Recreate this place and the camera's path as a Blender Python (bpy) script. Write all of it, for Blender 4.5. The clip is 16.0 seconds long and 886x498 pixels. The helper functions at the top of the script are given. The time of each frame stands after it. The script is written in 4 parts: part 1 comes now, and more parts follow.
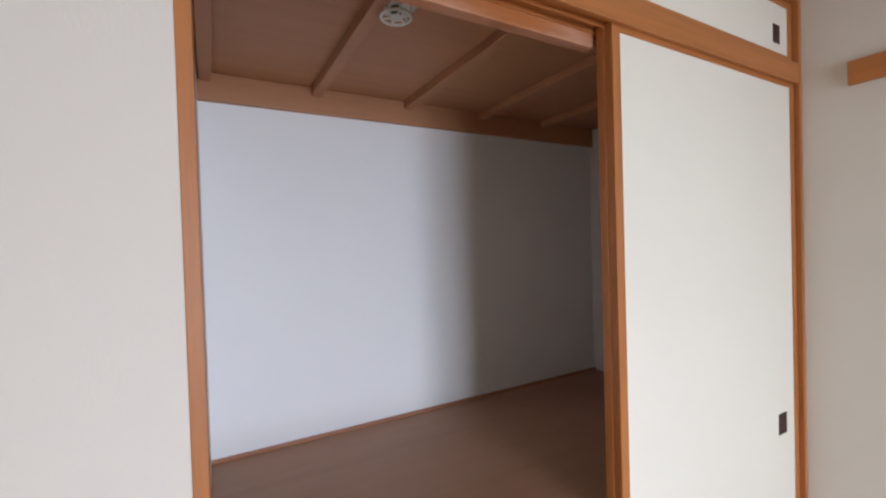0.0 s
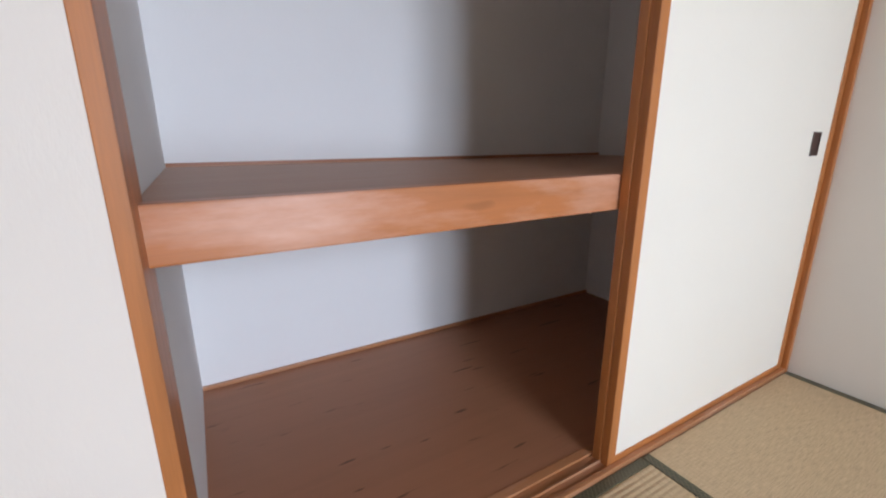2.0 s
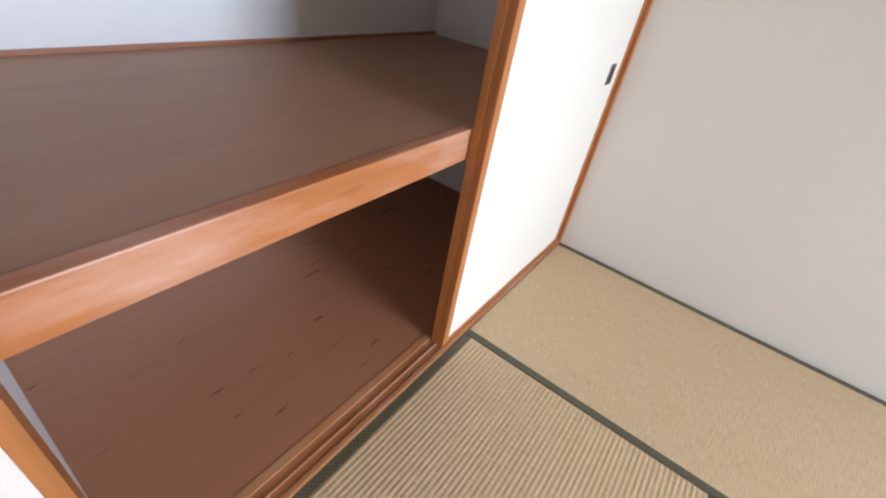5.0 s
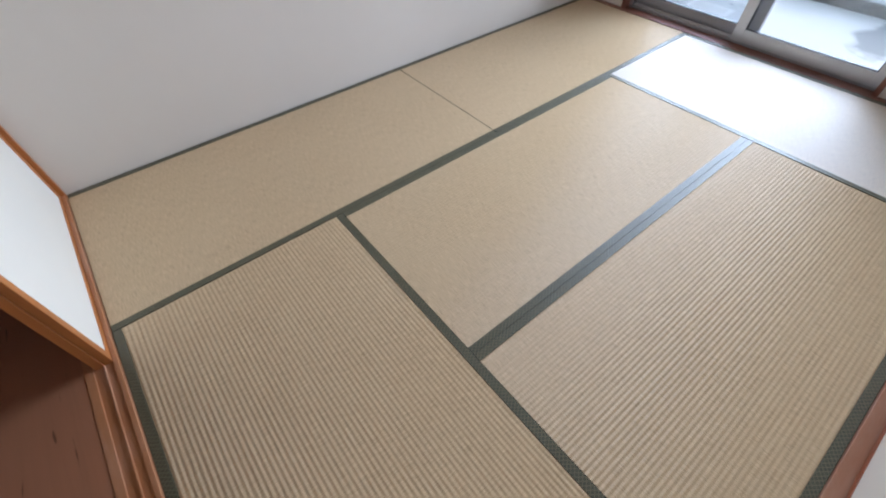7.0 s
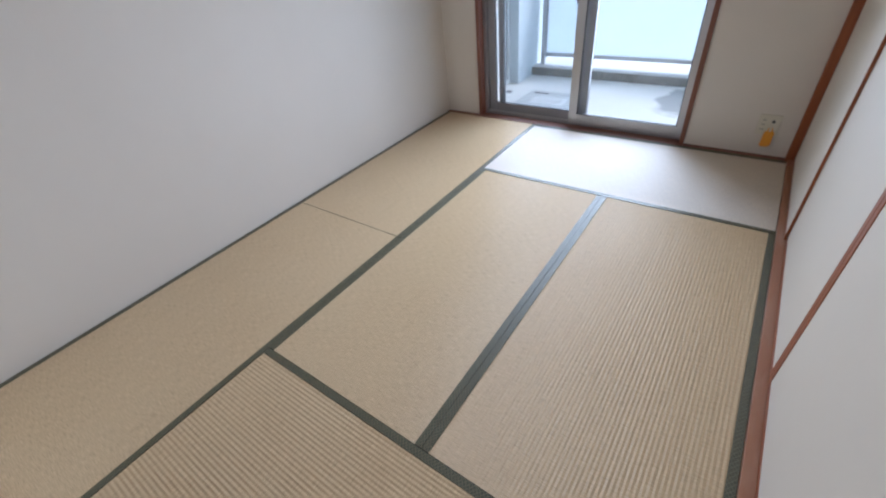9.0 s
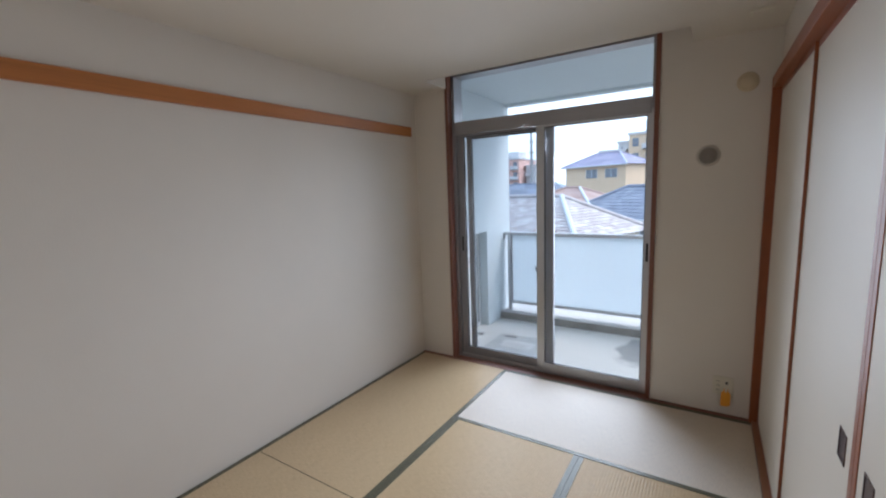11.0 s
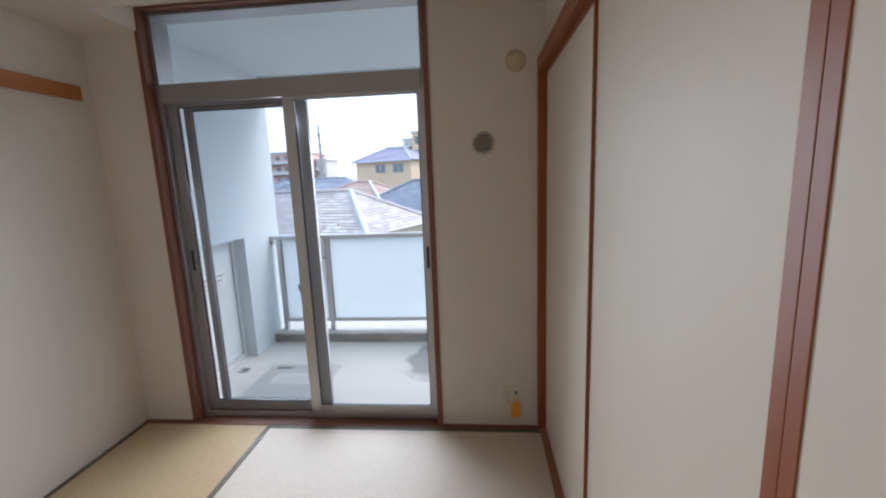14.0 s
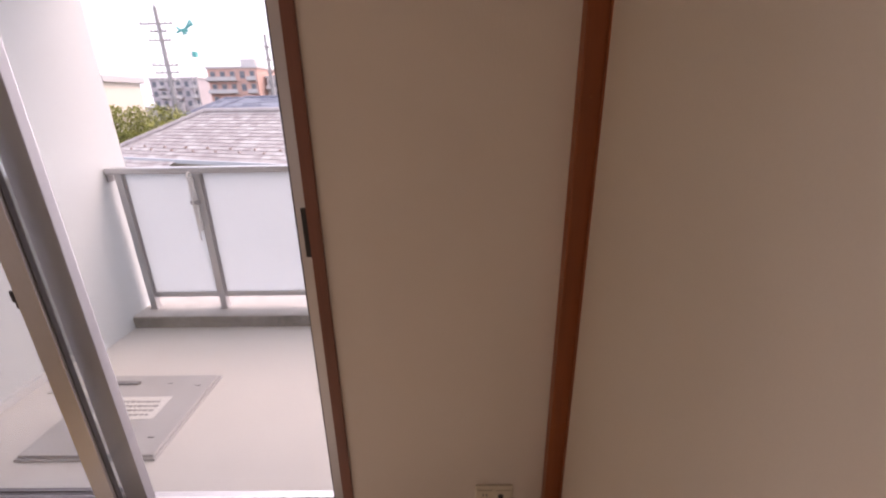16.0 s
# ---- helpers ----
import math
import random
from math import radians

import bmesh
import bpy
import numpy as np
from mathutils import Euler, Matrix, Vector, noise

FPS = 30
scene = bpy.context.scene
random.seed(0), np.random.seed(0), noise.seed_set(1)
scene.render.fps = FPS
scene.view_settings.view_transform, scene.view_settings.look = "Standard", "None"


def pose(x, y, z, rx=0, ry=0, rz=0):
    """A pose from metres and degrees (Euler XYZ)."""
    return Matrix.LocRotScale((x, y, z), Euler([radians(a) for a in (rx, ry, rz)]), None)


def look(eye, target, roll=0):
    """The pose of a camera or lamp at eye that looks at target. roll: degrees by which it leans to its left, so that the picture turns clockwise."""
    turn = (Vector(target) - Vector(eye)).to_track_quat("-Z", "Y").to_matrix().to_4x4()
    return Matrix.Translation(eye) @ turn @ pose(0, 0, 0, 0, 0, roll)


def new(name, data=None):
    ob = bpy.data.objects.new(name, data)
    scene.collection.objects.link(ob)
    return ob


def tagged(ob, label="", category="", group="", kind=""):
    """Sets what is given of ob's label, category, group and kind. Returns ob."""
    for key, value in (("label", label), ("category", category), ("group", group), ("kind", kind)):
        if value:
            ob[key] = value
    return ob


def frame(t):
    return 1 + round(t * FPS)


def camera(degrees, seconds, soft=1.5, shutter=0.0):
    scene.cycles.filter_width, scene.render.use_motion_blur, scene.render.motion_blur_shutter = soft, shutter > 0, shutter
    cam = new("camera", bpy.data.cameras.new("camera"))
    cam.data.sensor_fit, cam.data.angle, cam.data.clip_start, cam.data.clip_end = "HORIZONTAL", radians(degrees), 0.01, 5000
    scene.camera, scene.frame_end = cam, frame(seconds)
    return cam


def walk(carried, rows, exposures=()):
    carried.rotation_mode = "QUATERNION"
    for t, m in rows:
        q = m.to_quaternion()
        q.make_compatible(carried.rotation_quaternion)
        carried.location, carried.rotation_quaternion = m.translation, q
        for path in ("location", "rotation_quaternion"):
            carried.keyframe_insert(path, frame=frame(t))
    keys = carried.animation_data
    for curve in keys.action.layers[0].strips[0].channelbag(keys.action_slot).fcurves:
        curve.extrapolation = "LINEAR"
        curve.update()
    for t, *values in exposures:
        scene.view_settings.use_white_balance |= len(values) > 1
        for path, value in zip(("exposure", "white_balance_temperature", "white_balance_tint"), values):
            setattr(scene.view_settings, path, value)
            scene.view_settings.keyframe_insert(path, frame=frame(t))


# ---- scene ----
cam = camera(93.4, 16.0, soft=2.2)
PATH = [
    (0, (1.952, 0.719, 1.55), (0.98, -1.028, 1.517), -1.7),
    (0.3, (1.941, 0.698, 1.429), (0.956, -1.041, 1.362), -1.4),
    (0.5, (1.929, 0.673, 1.37), (0.942, -1.063, 1.256), -1.2),
    (1, (1.908, 0.607, 1.177), (0.89, -1.106, 1.003), -1.0),
    (1.5, (1.891, 0.585, 1.011), (0.86, -1.102, 0.707), -0.6),
    (2, (1.896, 0.588, 0.873), (0.922, -1.082, 0.363), -0.1),
    (2.5, (1.905, 0.577, 0.800), (0.990, -1.053, 0.088), -0.7),
    (3, (1.903, 0.559, 0.738), (1.023, -1.016, -0.128), -0.7),
    (3.2, (1.904, 0.566, 0.735), (1.04, -1.0, -0.161), -0.7),
    (5.3, (1.936, 0.456, 1.208), (0.487, -0.173, -0.019), 9.1),
    (5.5, (1.938, 0.451, 1.226), (0.465, -0.014, -0.045), 6.9),
    (5.7, (1.955, 0.424, 1.221), (0.469, 0.189, -0.1), 6.4),
    (6, (2.003, 0.43, 1.231), (0.552, 0.503, -0.144), 4.3),
    (6.3, (2.059, 0.432, 1.233), (0.684, 0.825, -0.163), 3.0),
    (6.5, (2.112, 0.452, 1.241), (0.825, 1.008, -0.186), 1.8),
    (7, (2.171, 0.465, 1.256), (1.157, 1.258, -0.275), -1.2),
    (7.5, (2.220, 0.471, 1.246), (1.405, 1.323, -0.369), -3.2),
    (8, (2.284, 0.467, 1.231), (1.511, 1.334, -0.398), -6.4),
    (8.5, (2.323, 0.462, 1.292), (1.437, 1.492, -0.176), -7.5),
    (9, (2.321, 0.456, 1.376), (1.319, 1.686, 0.159), -7.0),
    (9.5, (2.320, 0.440, 1.450), (1.252, 1.848, 0.515), -5.4),
    (10, (2.300, 0.434, 1.522), (1.202, 1.967, 0.853), -3.8),
    (10.2, (2.31, 0.442, 1.533), (1.199, 2.008, 0.974), -3.5),
    (12.3, (2.338, 0.458, 1.588), (1.469, 2.252, 1.418), -2.1),
    (12.5, (2.335, 0.477, 1.580), (1.539, 2.301, 1.388), -2.0),
    (13, (2.315, 0.631, 1.565), (1.803, 2.549, 1.322), -1.6),
    (13.5, (2.319, 0.946, 1.564), (2.004, 2.899, 1.265), -1.9),
    (14, (2.281, 1.252, 1.542), (2.098, 3.214, 1.200), -2.2),
    (14.5, (2.251, 1.587, 1.547), (2.159, 3.551, 1.182), -2.4),
    (15, (2.294, 1.953, 1.542), (2.259, 3.908, 1.122), -2.2),
    (15.5, (2.312, 2.326, 1.486), (2.300, 4.256, 0.960), -1.8),
    (16, (2.319, 2.683, 1.383), (2.297, 4.565, 0.707), -1.0),
]
walk(cam, [(t, look(eye, target, roll)) for t, eye, target, roll in PATH],
     [(0.0, 2.08, 6250, 19), (3.0, 2.14, 6150, 19), (5.5, 2.55, 6050, 17), (6.3, 2.42, 5750, 15), (7.0, 2.06, 5650, 17), (8.3, 2.05, 5600, 17), (9.0, 1.94, 5600, 17), (9.5, 1.66, 5850, 17), (10.0, 1.50, 5950, 17),
      (12.5, 1.45, 6150, 17), (13.5, 1.53, 6150, 17), (14.3, 1.53, 6550, 20), (15.0, 1.55, 7150, 27), (16.0, 1.46, 7900, 43)])


# ---- world and light ----
world = bpy.data.worlds.new("overcast_sky")
scene.world = world
world.use_nodes = True
wn, wl = world.node_tree.nodes, world.node_tree.links
sky = wn.new("ShaderNodeTexSky")
sky.sky_type, sky.sun_disc = 'NISHITA', False
sky.sun_elevation, sky.sun_rotation = radians(48), radians(60)
sky.air_density, sky.dust_density, sky.ozone_density = 1.0, 4.0, 1.0
cloud = wn.new("ShaderNodeMix")
cloud.data_type = 'RGBA'
cloud.inputs[0].default_value = 0.7
cloud.inputs[7].default_value = (4.3, 5.5, 6.6, 1)
wl.new(sky.outputs[0], cloud.inputs[6])
wl.new(cloud.outputs[2], wn["Background"].inputs[0])
wn["Background"].inputs[1].default_value = 0.15

sun = new("sun", bpy.data.lights.new("sun", 'SUN'))
sun.data.energy, sun.data.angle, sun.data.color = 0.7, radians(28), (1.0, 0.95, 0.88)
sun.matrix_world = look((0, 0, 0), (-math.sin(radians(60)) * math.cos(radians(48)), -math.cos(radians(60)) * math.cos(radians(48)), -math.sin(radians(48))))


# added area lamp in the window's opening, lifts the room above the sky's daylight
fill_light = new("window_fill_light", bpy.data.lights.new("window_fill_light", 'AREA'))
fill_light.data.shape, fill_light.data.size, fill_light.data.size_y = 'RECTANGLE', 1.5, 2.0
fill_light.data.energy, fill_light.data.color, fill_light.data.spread = 12.0, (0.80, 0.91, 1.0), radians(100)
fill_light.matrix_world = look((1.18, 3.90, 1.16), (1.5, 0.0, 0.25))


# ---- materials ----
def mat_nodes(name, rough=0.6, metal=0.0, spec=0.5):
    m = bpy.data.materials.new(name)
    m.use_nodes = True
    n, l = m.node_tree.nodes, m.node_tree.links
    b = n["Principled BSDF"]
    b.inputs["Roughness"].default_value = rough
    b.inputs["Metallic"].default_value = metal
    b.inputs["Specular IOR Level"].default_value = spec
    return m, n, l, b


def coords(n, l, scale=(1, 1, 1), rot=(0, 0, 0), kind="Object"):
    c = n.new("ShaderNodeTexCoord")
    mp = n.new("ShaderNodeMapping")
    mp.inputs["Scale"].default_value = scale
    mp.inputs["Rotation"].default_value = rot
    l.new(c.outputs[kind], mp.inputs[0])
    return mp.outputs[0]


def noise_tex(n, l, vec, scale, detail=4, rough=0.55, distort=0.0):
    t = n.new("ShaderNodeTexNoise")
    t.inputs["Scale"].default_value, t.inputs["Detail"].default_value = scale, detail
    t.inputs["Roughness"].default_value, t.inputs["Distortion"].default_value = rough, distort
    l.new(vec, t.inputs["Vector"])
    return t.outputs["Fac"]


def ramp(n, l, fac, stops):
    r = n.new("ShaderNodeValToRGB")
    e = r.color_ramp.elements
    while len(e) < len(stops):
        e.new(0.5)
    for el, (p, c) in zip(e, stops):
        el.position, el.color = p, (*c, 1)
    l.new(fac, r.inputs[0])
    return r.outputs[0]


def mix(n, l, fac, a, b, kind='MIX'):
    m = n.new("ShaderNodeMix")
    m.data_type, m.blend_type = 'RGBA', kind
    for sock, v in ((m.inputs[0], fac), (m.inputs[6], a), (m.inputs[7], b)):
        if isinstance(v, (int, float)):
            sock.default_value = v
        elif isinstance(v, tuple):
            sock.default_value = (*v, 1)
        else:
            l.new(v, sock)
    return m.outputs[2]


def bump(n, l, b, height, strength=0.2, dist=0.002):
    u = n.new("ShaderNodeBump")
    u.inputs["Strength"].default_value, u.inputs["Distance"].default_value = strength, dist
    l.new(height, u.inputs["Height"])
    l.new(u.outputs[0], b.inputs["Normal"])


def plain(name, col, rough=0.6, metal=0.0, grain=60, vary=0.12, bumpy=0.1, stain=1.3, dist=0.001, spec=0.5):
    """A painted, moulded or cast surface with fine grain and broad, faint stains."""
    m, n, l, b = mat_nodes(name, rough, metal, spec)
    v = coords(n, l)
    fine, broad = noise_tex(n, l, v, grain), noise_tex(n, l, v, stain, 6, 0.65)
    dark = tuple(c * (1 - vary) for c in col)
    c1 = ramp(n, l, broad, [(0.32, dark), (0.62, col)])
    c2 = mix(n, l, 0.35, c1, ramp(n, l, fine, [(0.3, dark), (0.7, col)]))
    l.new(c2, b.inputs["Base Color"])
    if bumpy:
        bump(n, l, b, fine, bumpy, dist)
    return m


def wood(name, col, axis="x", rough=0.42, vary=0.3, ring=22, wear=0.0, worn=(0.75, 0.6, 0.5), scuff=0.0, spec=0.5):
    """Varnished wood or veneer with grain along an axis."""
    m, n, l, b = mat_nodes(name, rough, 0.0, spec)
    along = {"x": (0.6, 14, 14), "y": (14, 0.6, 14), "z": (14, 14, 0.6)}[axis]
    v = coords(n, l, along)
    g = noise_tex(n, l, v, 1.6, 5, 0.6, 0.6)
    f = noise_tex(n, l, v, ring, 3, 0.7)
    dark = tuple(c * (1 - vary) for c in col)
    lite = tuple(min(1, c * (1 + vary * 0.45)) for c in col)
    c1 = ramp(n, l, g, [(0.3, dark), (0.5, col), (0.72, lite)])
    c2 = mix(n, l, 0.3, c1, ramp(n, l, f, [(0.35, dark), (0.65, col)]))
    if wear:
        w = coords(n, l, {"x": (1.2, 5, 5), "y": (5, 1.2, 5), "z": (5, 5, 1.2)}[axis])
        c2 = mix(n, l, ramp(n, l, noise_tex(n, l, w, 2.6, 5, 0.6), [(0.46, (0, 0, 0)), (0.74, (wear,) * 3)]), c2, worn)
    if scuff:
        k = coords(n, l, (2.2, 17, 9), (0, 0, radians(24)))
        c2 = mix(n, l, ramp(n, l, noise_tex(n, l, k, 2.6, 2, 0.4), [(0.69, (0, 0, 0)), (0.735, (scuff,) * 3)]), c2, tuple(c * 0.28 for c in col))
    l.new(c2, b.inputs["Base Color"])
    r = n.new("ShaderNodeMapRange")
    r.inputs["To Min"].default_value, r.inputs["To Max"].default_value = rough - 0.1, rough + 0.15
    l.new(f, r.inputs[0])
    l.new(r.outputs[0], b.inputs["Roughness"])
    bump(n, l, b, f, 0.06, 0.001)
    return m


def wallpaper(name, col):
    m, n, l, b = mat_nodes(name, 0.75, 0.0, 0.3)
    v = coords(n, l)
    emboss = noise_tex(n, l, coords(n, l, (1, 1, 0.35)), 190, 2)
    broad = noise_tex(n, l, v, 0.9, 5, 0.6)
    dark = tuple(c * 0.955 for c in col)
    l.new(ramp(n, l, broad, [(0.35, dark), (0.65, col)]), b.inputs["Base Color"])
    bump(n, l, b, emboss, 0.22, 0.0015)
    return m


def tatami_mat(name, along, glare=0.0):
    """Woven rush: strands across the ribs, sun-bleached patches; last argument paints in window sheen."""
    m, n, l, b = mat_nodes(name, 0.48, 0.0, 0.75)
    s = (420, 26, 60) if along == "x" else (26, 420, 60)
    strand = noise_tex(n, l, coords(n, l, s), 1.0, 2)
    broad = noise_tex(n, l, coords(n, l), 1.7, 5, 0.6)
    c = ramp(n, l, strand, [(0.25, (0.41, 0.28, 0.155)), (0.5, (0.585, 0.425, 0.248)), (0.8, (0.74, 0.57, 0.355))])
    c = mix(n, l, ramp(n, l, broad, [(0.35, (0, 0, 0)), (0.75, (0.4, 0.4, 0.4))]), c, (0.65, 0.495, 0.305))
    # window sheen on the mat, mixed evenly into the base colour
    if glare:
        c = mix(n, l, glare, c, (0.70, 0.685, 0.66))
    l.new(c, b.inputs["Base Color"])
    b.inputs["Anisotropic"].default_value = 1.0
    b.inputs["IOR"].default_value = 1.5
    across = n.new("ShaderNodeCombineXYZ")
    across.inputs[0 if along == "x" else 1].default_value = 1.0
    l.new(across.outputs[0], b.inputs["Tangent"])
    bump(n, l, b, strand, 0.5, 0.001)
    return m


def heri_cloth(name):
    """Dark green cloth border with a small woven diamond pattern."""
    m, n, l, b = mat_nodes(name, 0.46, 0.0, 0.5)
    bands = []
    for turn in (38, -38):
        w = n.new("ShaderNodeTexWave")
        w.inputs["Scale"].default_value = 30
        l.new(coords(n, l, (1, 1, 1), (0, 0, radians(turn))), w.inputs["Vector"])
        bands.append(w.outputs["Fac"])
    fine = noise_tex(n, l, coords(n, l), 500, 2)
    top = n.new("ShaderNodeMath")
    top.operation = 'MAXIMUM'
    for k in (0, 1):
        l.new(bands[k], top.inputs[k])
    c = ramp(n, l, top.outputs[0], [(0.06, (0.15, 0.135, 0.075)), (0.16, (0.038, 0.036, 0.022)), (0.76, (0.055, 0.052, 0.03)), (0.9, (0.18, 0.165, 0.095))])
    l.new(mix(n, l, 0.3, c, ramp(n, l, fine, [(0.3, (0.035, 0.034, 0.021)), (0.7, (0.10, 0.092, 0.06))])), b.inputs["Base Color"])
    bump(n, l, b, fine, 0.3, 0.0006)
    return m


def glass(name, tint=(1, 1, 1), gloss=0.5):
    """Thin pane: clear transmission, glossier at glancing angles."""
    m = bpy.data.materials.new(name)
    m.use_nodes = True
    n, l = m.node_tree.nodes, m.node_tree.links
    n.remove(n["Principled BSDF"])
    t, g, lw, mx = n.new("ShaderNodeBsdfTransparent"), n.new("ShaderNodeBsdfGlossy"), n.new("ShaderNodeLayerWeight"), n.new("ShaderNodeMixShader")
    t.inputs[0].default_value = (*tint, 1)
    g.inputs["Roughness"].default_value = 0.03
    pw, ad = n.new("ShaderNodeMath"), n.new("ShaderNodeMath")
    pw.operation, ad.operation = 'POWER', 'MULTIPLY_ADD'
    lw.inputs[0].default_value = 0.5
    pw.inputs[1].default_value = 4.0
    ad.inputs[1].default_value, ad.inputs[2].default_value = gloss, 0.02
    l.new(lw.outputs["Facing"], pw.inputs[0])
    l.new(pw.outputs[0], ad.inputs[0])
    l.new(ad.outputs[0], mx.inputs[0])
    l.new(t.outputs[0], mx.inputs[1])
    l.new(g.outputs[0], mx.inputs[2])
    l.new(mx.outputs[0], n["Material Output"].inputs[0])
    return m


def frosted(name):
    """Milky laminated glass of the balcony rail."""
    m, n, l, b = mat_nodes(name, 0.35)
    broad = noise_tex(n, l, coords(n, l), 2.0, 4)
    l.new(ramp(n, l, broad, [(0.3, (0.72, 0.78, 0.82)), (0.7, (0.8, 0.84, 0.86))]), b.inputs["Base Color"])
    tr, mx = n.new("ShaderNodeBsdfTranslucent"), n.new("ShaderNodeMixShader")
    tr.inputs[0].default_value = (0.86, 0.9, 0.92, 1)
    mx.inputs[0].default_value = 0.65
    l.new(b.outputs[0], mx.inputs[1])
    l.new(tr.outputs[0], mx.inputs[2])
    l.new(mx.outputs[0], n["Material Output"].inputs[0])
    return m


def roof_tiles(name, a, b_, worn=(0.6, 0.58, 0.55)):
    """Slate courses; each slate differs."""
    m, n, l, b = mat_nodes(name, 0.6)
    geo = n.new("ShaderNodeNewGeometry")
    c = ramp(n, l, geo.outputs["Random Per Island"], [(0.0, a), (0.55, b_), (1.0, worn)])
    broad = noise_tex(n, l, coords(n, l), 3.5, 6, 0.75)
    l.new(mix(n, l, ramp(n, l, broad, [(0.4, (0, 0, 0)), (0.7, (0.6, 0.6, 0.6))]), c, worn), b.inputs["Base Color"])
    return m


M_WALL = wallpaper("white_wallpaper", (0.735, 0.675, 0.60))
# wallpaper made lighter and cooler: the closet's daylight is put in its colour
M_CLOSET = wallpaper("brightened_closet_paper", (0.83, 0.82, 0.805))
M_CEIL = wallpaper("ceiling_paper", (0.73, 0.665, 0.575))
M_FUSUMA = plain("fusuma_paper", (0.83, 0.785, 0.675), 0.5, 0, 260, 0.04, 0.08, 1.1)
M_FUSUMA2 = plain("fusuma_vinyl", (0.735, 0.67, 0.57), 0.52, 0, 260, 0.05, 0.07, 1.1, spec=0.3)
M_WOOD_X = wood("varnished_wood_x", (0.47, 0.168, 0.044), "x")
M_WOOD_Y = wood("varnished_wood_y", (0.47, 0.168, 0.044), "y")
M_WOOD_Z = wood("varnished_wood_z", (0.47, 0.168, 0.044), "z")
M_RED_Y = wood("red_stained_wood_y", (0.30, 0.082, 0.024), "y")
M_RED_Z = wood("red_stained_wood_z", (0.30, 0.082, 0.024), "z")
M_CASE_Z = wood("dark_casing_wood_z", (0.215, 0.08, 0.05), "z")
M_CASE_X = wood("dark_casing_wood_x", (0.215, 0.08, 0.05), "x")
M_BEAM = wood("worn_shelf_beam", (0.47, 0.165, 0.05), "x", 0.34, 0.2, 22, 0.6, (0.72, 0.45, 0.34), scuff=0.3, spec=0.5)
M_SILL = wood("worn_sill_wood", (0.46, 0.20, 0.085), "x", 0.4, 0.2, 22, 0.7, (0.56, 0.33, 0.22), spec=0.4)
M_PLY = wood("brown_plywood", (0.44, 0.205, 0.10), "x", 0.5, 0.11, 12, spec=0.35)
M_SILL_Y = wood("worn_red_sill_wood", (0.36, 0.16, 0.085), "y", 0.4, 0.2, 22, 0.7, (0.46, 0.28, 0.19), spec=0.4)
M_PLYS = wood("worn_shelf_plywood", (0.40, 0.215, 0.13), "x", 0.45, 0.1, 12, 0.25, (0.46, 0.29, 0.2), spec=0.4)
M_PLYF = wood("worn_brown_plywood", (0.38, 0.165, 0.085), "x", 0.4, 0.1, 12, 0.0, scuff=0.85, spec=0.4)
M_TATAMI_X = tatami_mat("rush_weave_x", "x")
M_TATAMI_GLARE = tatami_mat("glare_rush_weave", "x", 0.42)
M_TATAMI_Y = tatami_mat("rush_weave_y", "y")
M_HERI = heri_cloth("border_cloth")
M_BLACK = plain("dark_gap", (0.03, 0.026, 0.02), 0.8)
M_ALU = plain("bronze_grey_aluminium", (0.38, 0.375, 0.385), 0.38, 0.75, 200, 0.1, 0.03)
M_ALU_D = plain("dark_anodised_aluminium", (0.34, 0.335, 0.355), 0.45, 0.3, 200, 0.1, 0.03)
M_ALU_L = plain("silver_aluminium", (0.54, 0.54, 0.55), 0.35, 0.7, 200, 0.1, 0.03)
M_RUBBER = plain("black_gasket", (0.025, 0.025, 0.027), 0.6)
M_GASKET = plain("grey_gasket", (0.10, 0.10, 0.11), 0.5)
M_GLASS = glass("window_glass", (0.97, 0.985, 0.98))
M_MESH = glass("insect_screen", (0.90, 0.92, 0.94), 0.1)
M_FROST = frosted("milky_glass")
M_PLASTIC = plain("ivory_plastic", (0.70, 0.65, 0.53), 0.4, 0, 200, 0.06, 0.02)
M_VENT = plain("pale_vent_plastic", (0.55, 0.50, 0.44), 0.45, 0, 200, 0.06, 0.02)
M_BEIGE = plain("yellowed_plastic", (0.64, 0.53, 0.36), 0.45, 0, 200, 0.1, 0.02)
M_GREYP = plain("grey_plastic", (0.16, 0.145, 0.12), 0.5, 0, 200, 0.1, 0.02)
M_GREYV = plain("shadowed_vent", (0.06, 0.05, 0.042), 0.6, 0, 200, 0.1, 0.02)
M_ORANGE = plain("orange_tag", (0.85, 0.36, 0.03), 0.45, 0, 200, 0.08, 0.02)
M_CLEAR = plain("milky_clear_plastic", (0.75, 0.75, 0.72), 0.25, 0, 200, 0.05, 0.0)
M_HANDLE = plain("dark_bronze_pull", (0.07, 0.032, 0.026), 0.35, 0.5, 200, 0.1, 0.02)
M_STUCCO = plain("pale_blue_grey_stucco", (0.62, 0.68, 0.705), 0.8, 0, 150, 0.08, 0.3, 0.8, 0.003)
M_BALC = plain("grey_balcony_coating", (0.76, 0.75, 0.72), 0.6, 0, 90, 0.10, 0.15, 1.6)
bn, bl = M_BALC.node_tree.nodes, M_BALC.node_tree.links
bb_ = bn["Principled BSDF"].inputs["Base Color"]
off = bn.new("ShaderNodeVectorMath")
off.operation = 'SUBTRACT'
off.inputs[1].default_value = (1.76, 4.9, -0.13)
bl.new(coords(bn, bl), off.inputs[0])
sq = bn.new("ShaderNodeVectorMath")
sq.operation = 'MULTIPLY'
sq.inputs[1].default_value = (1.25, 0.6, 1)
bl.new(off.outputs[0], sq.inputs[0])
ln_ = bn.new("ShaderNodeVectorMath")
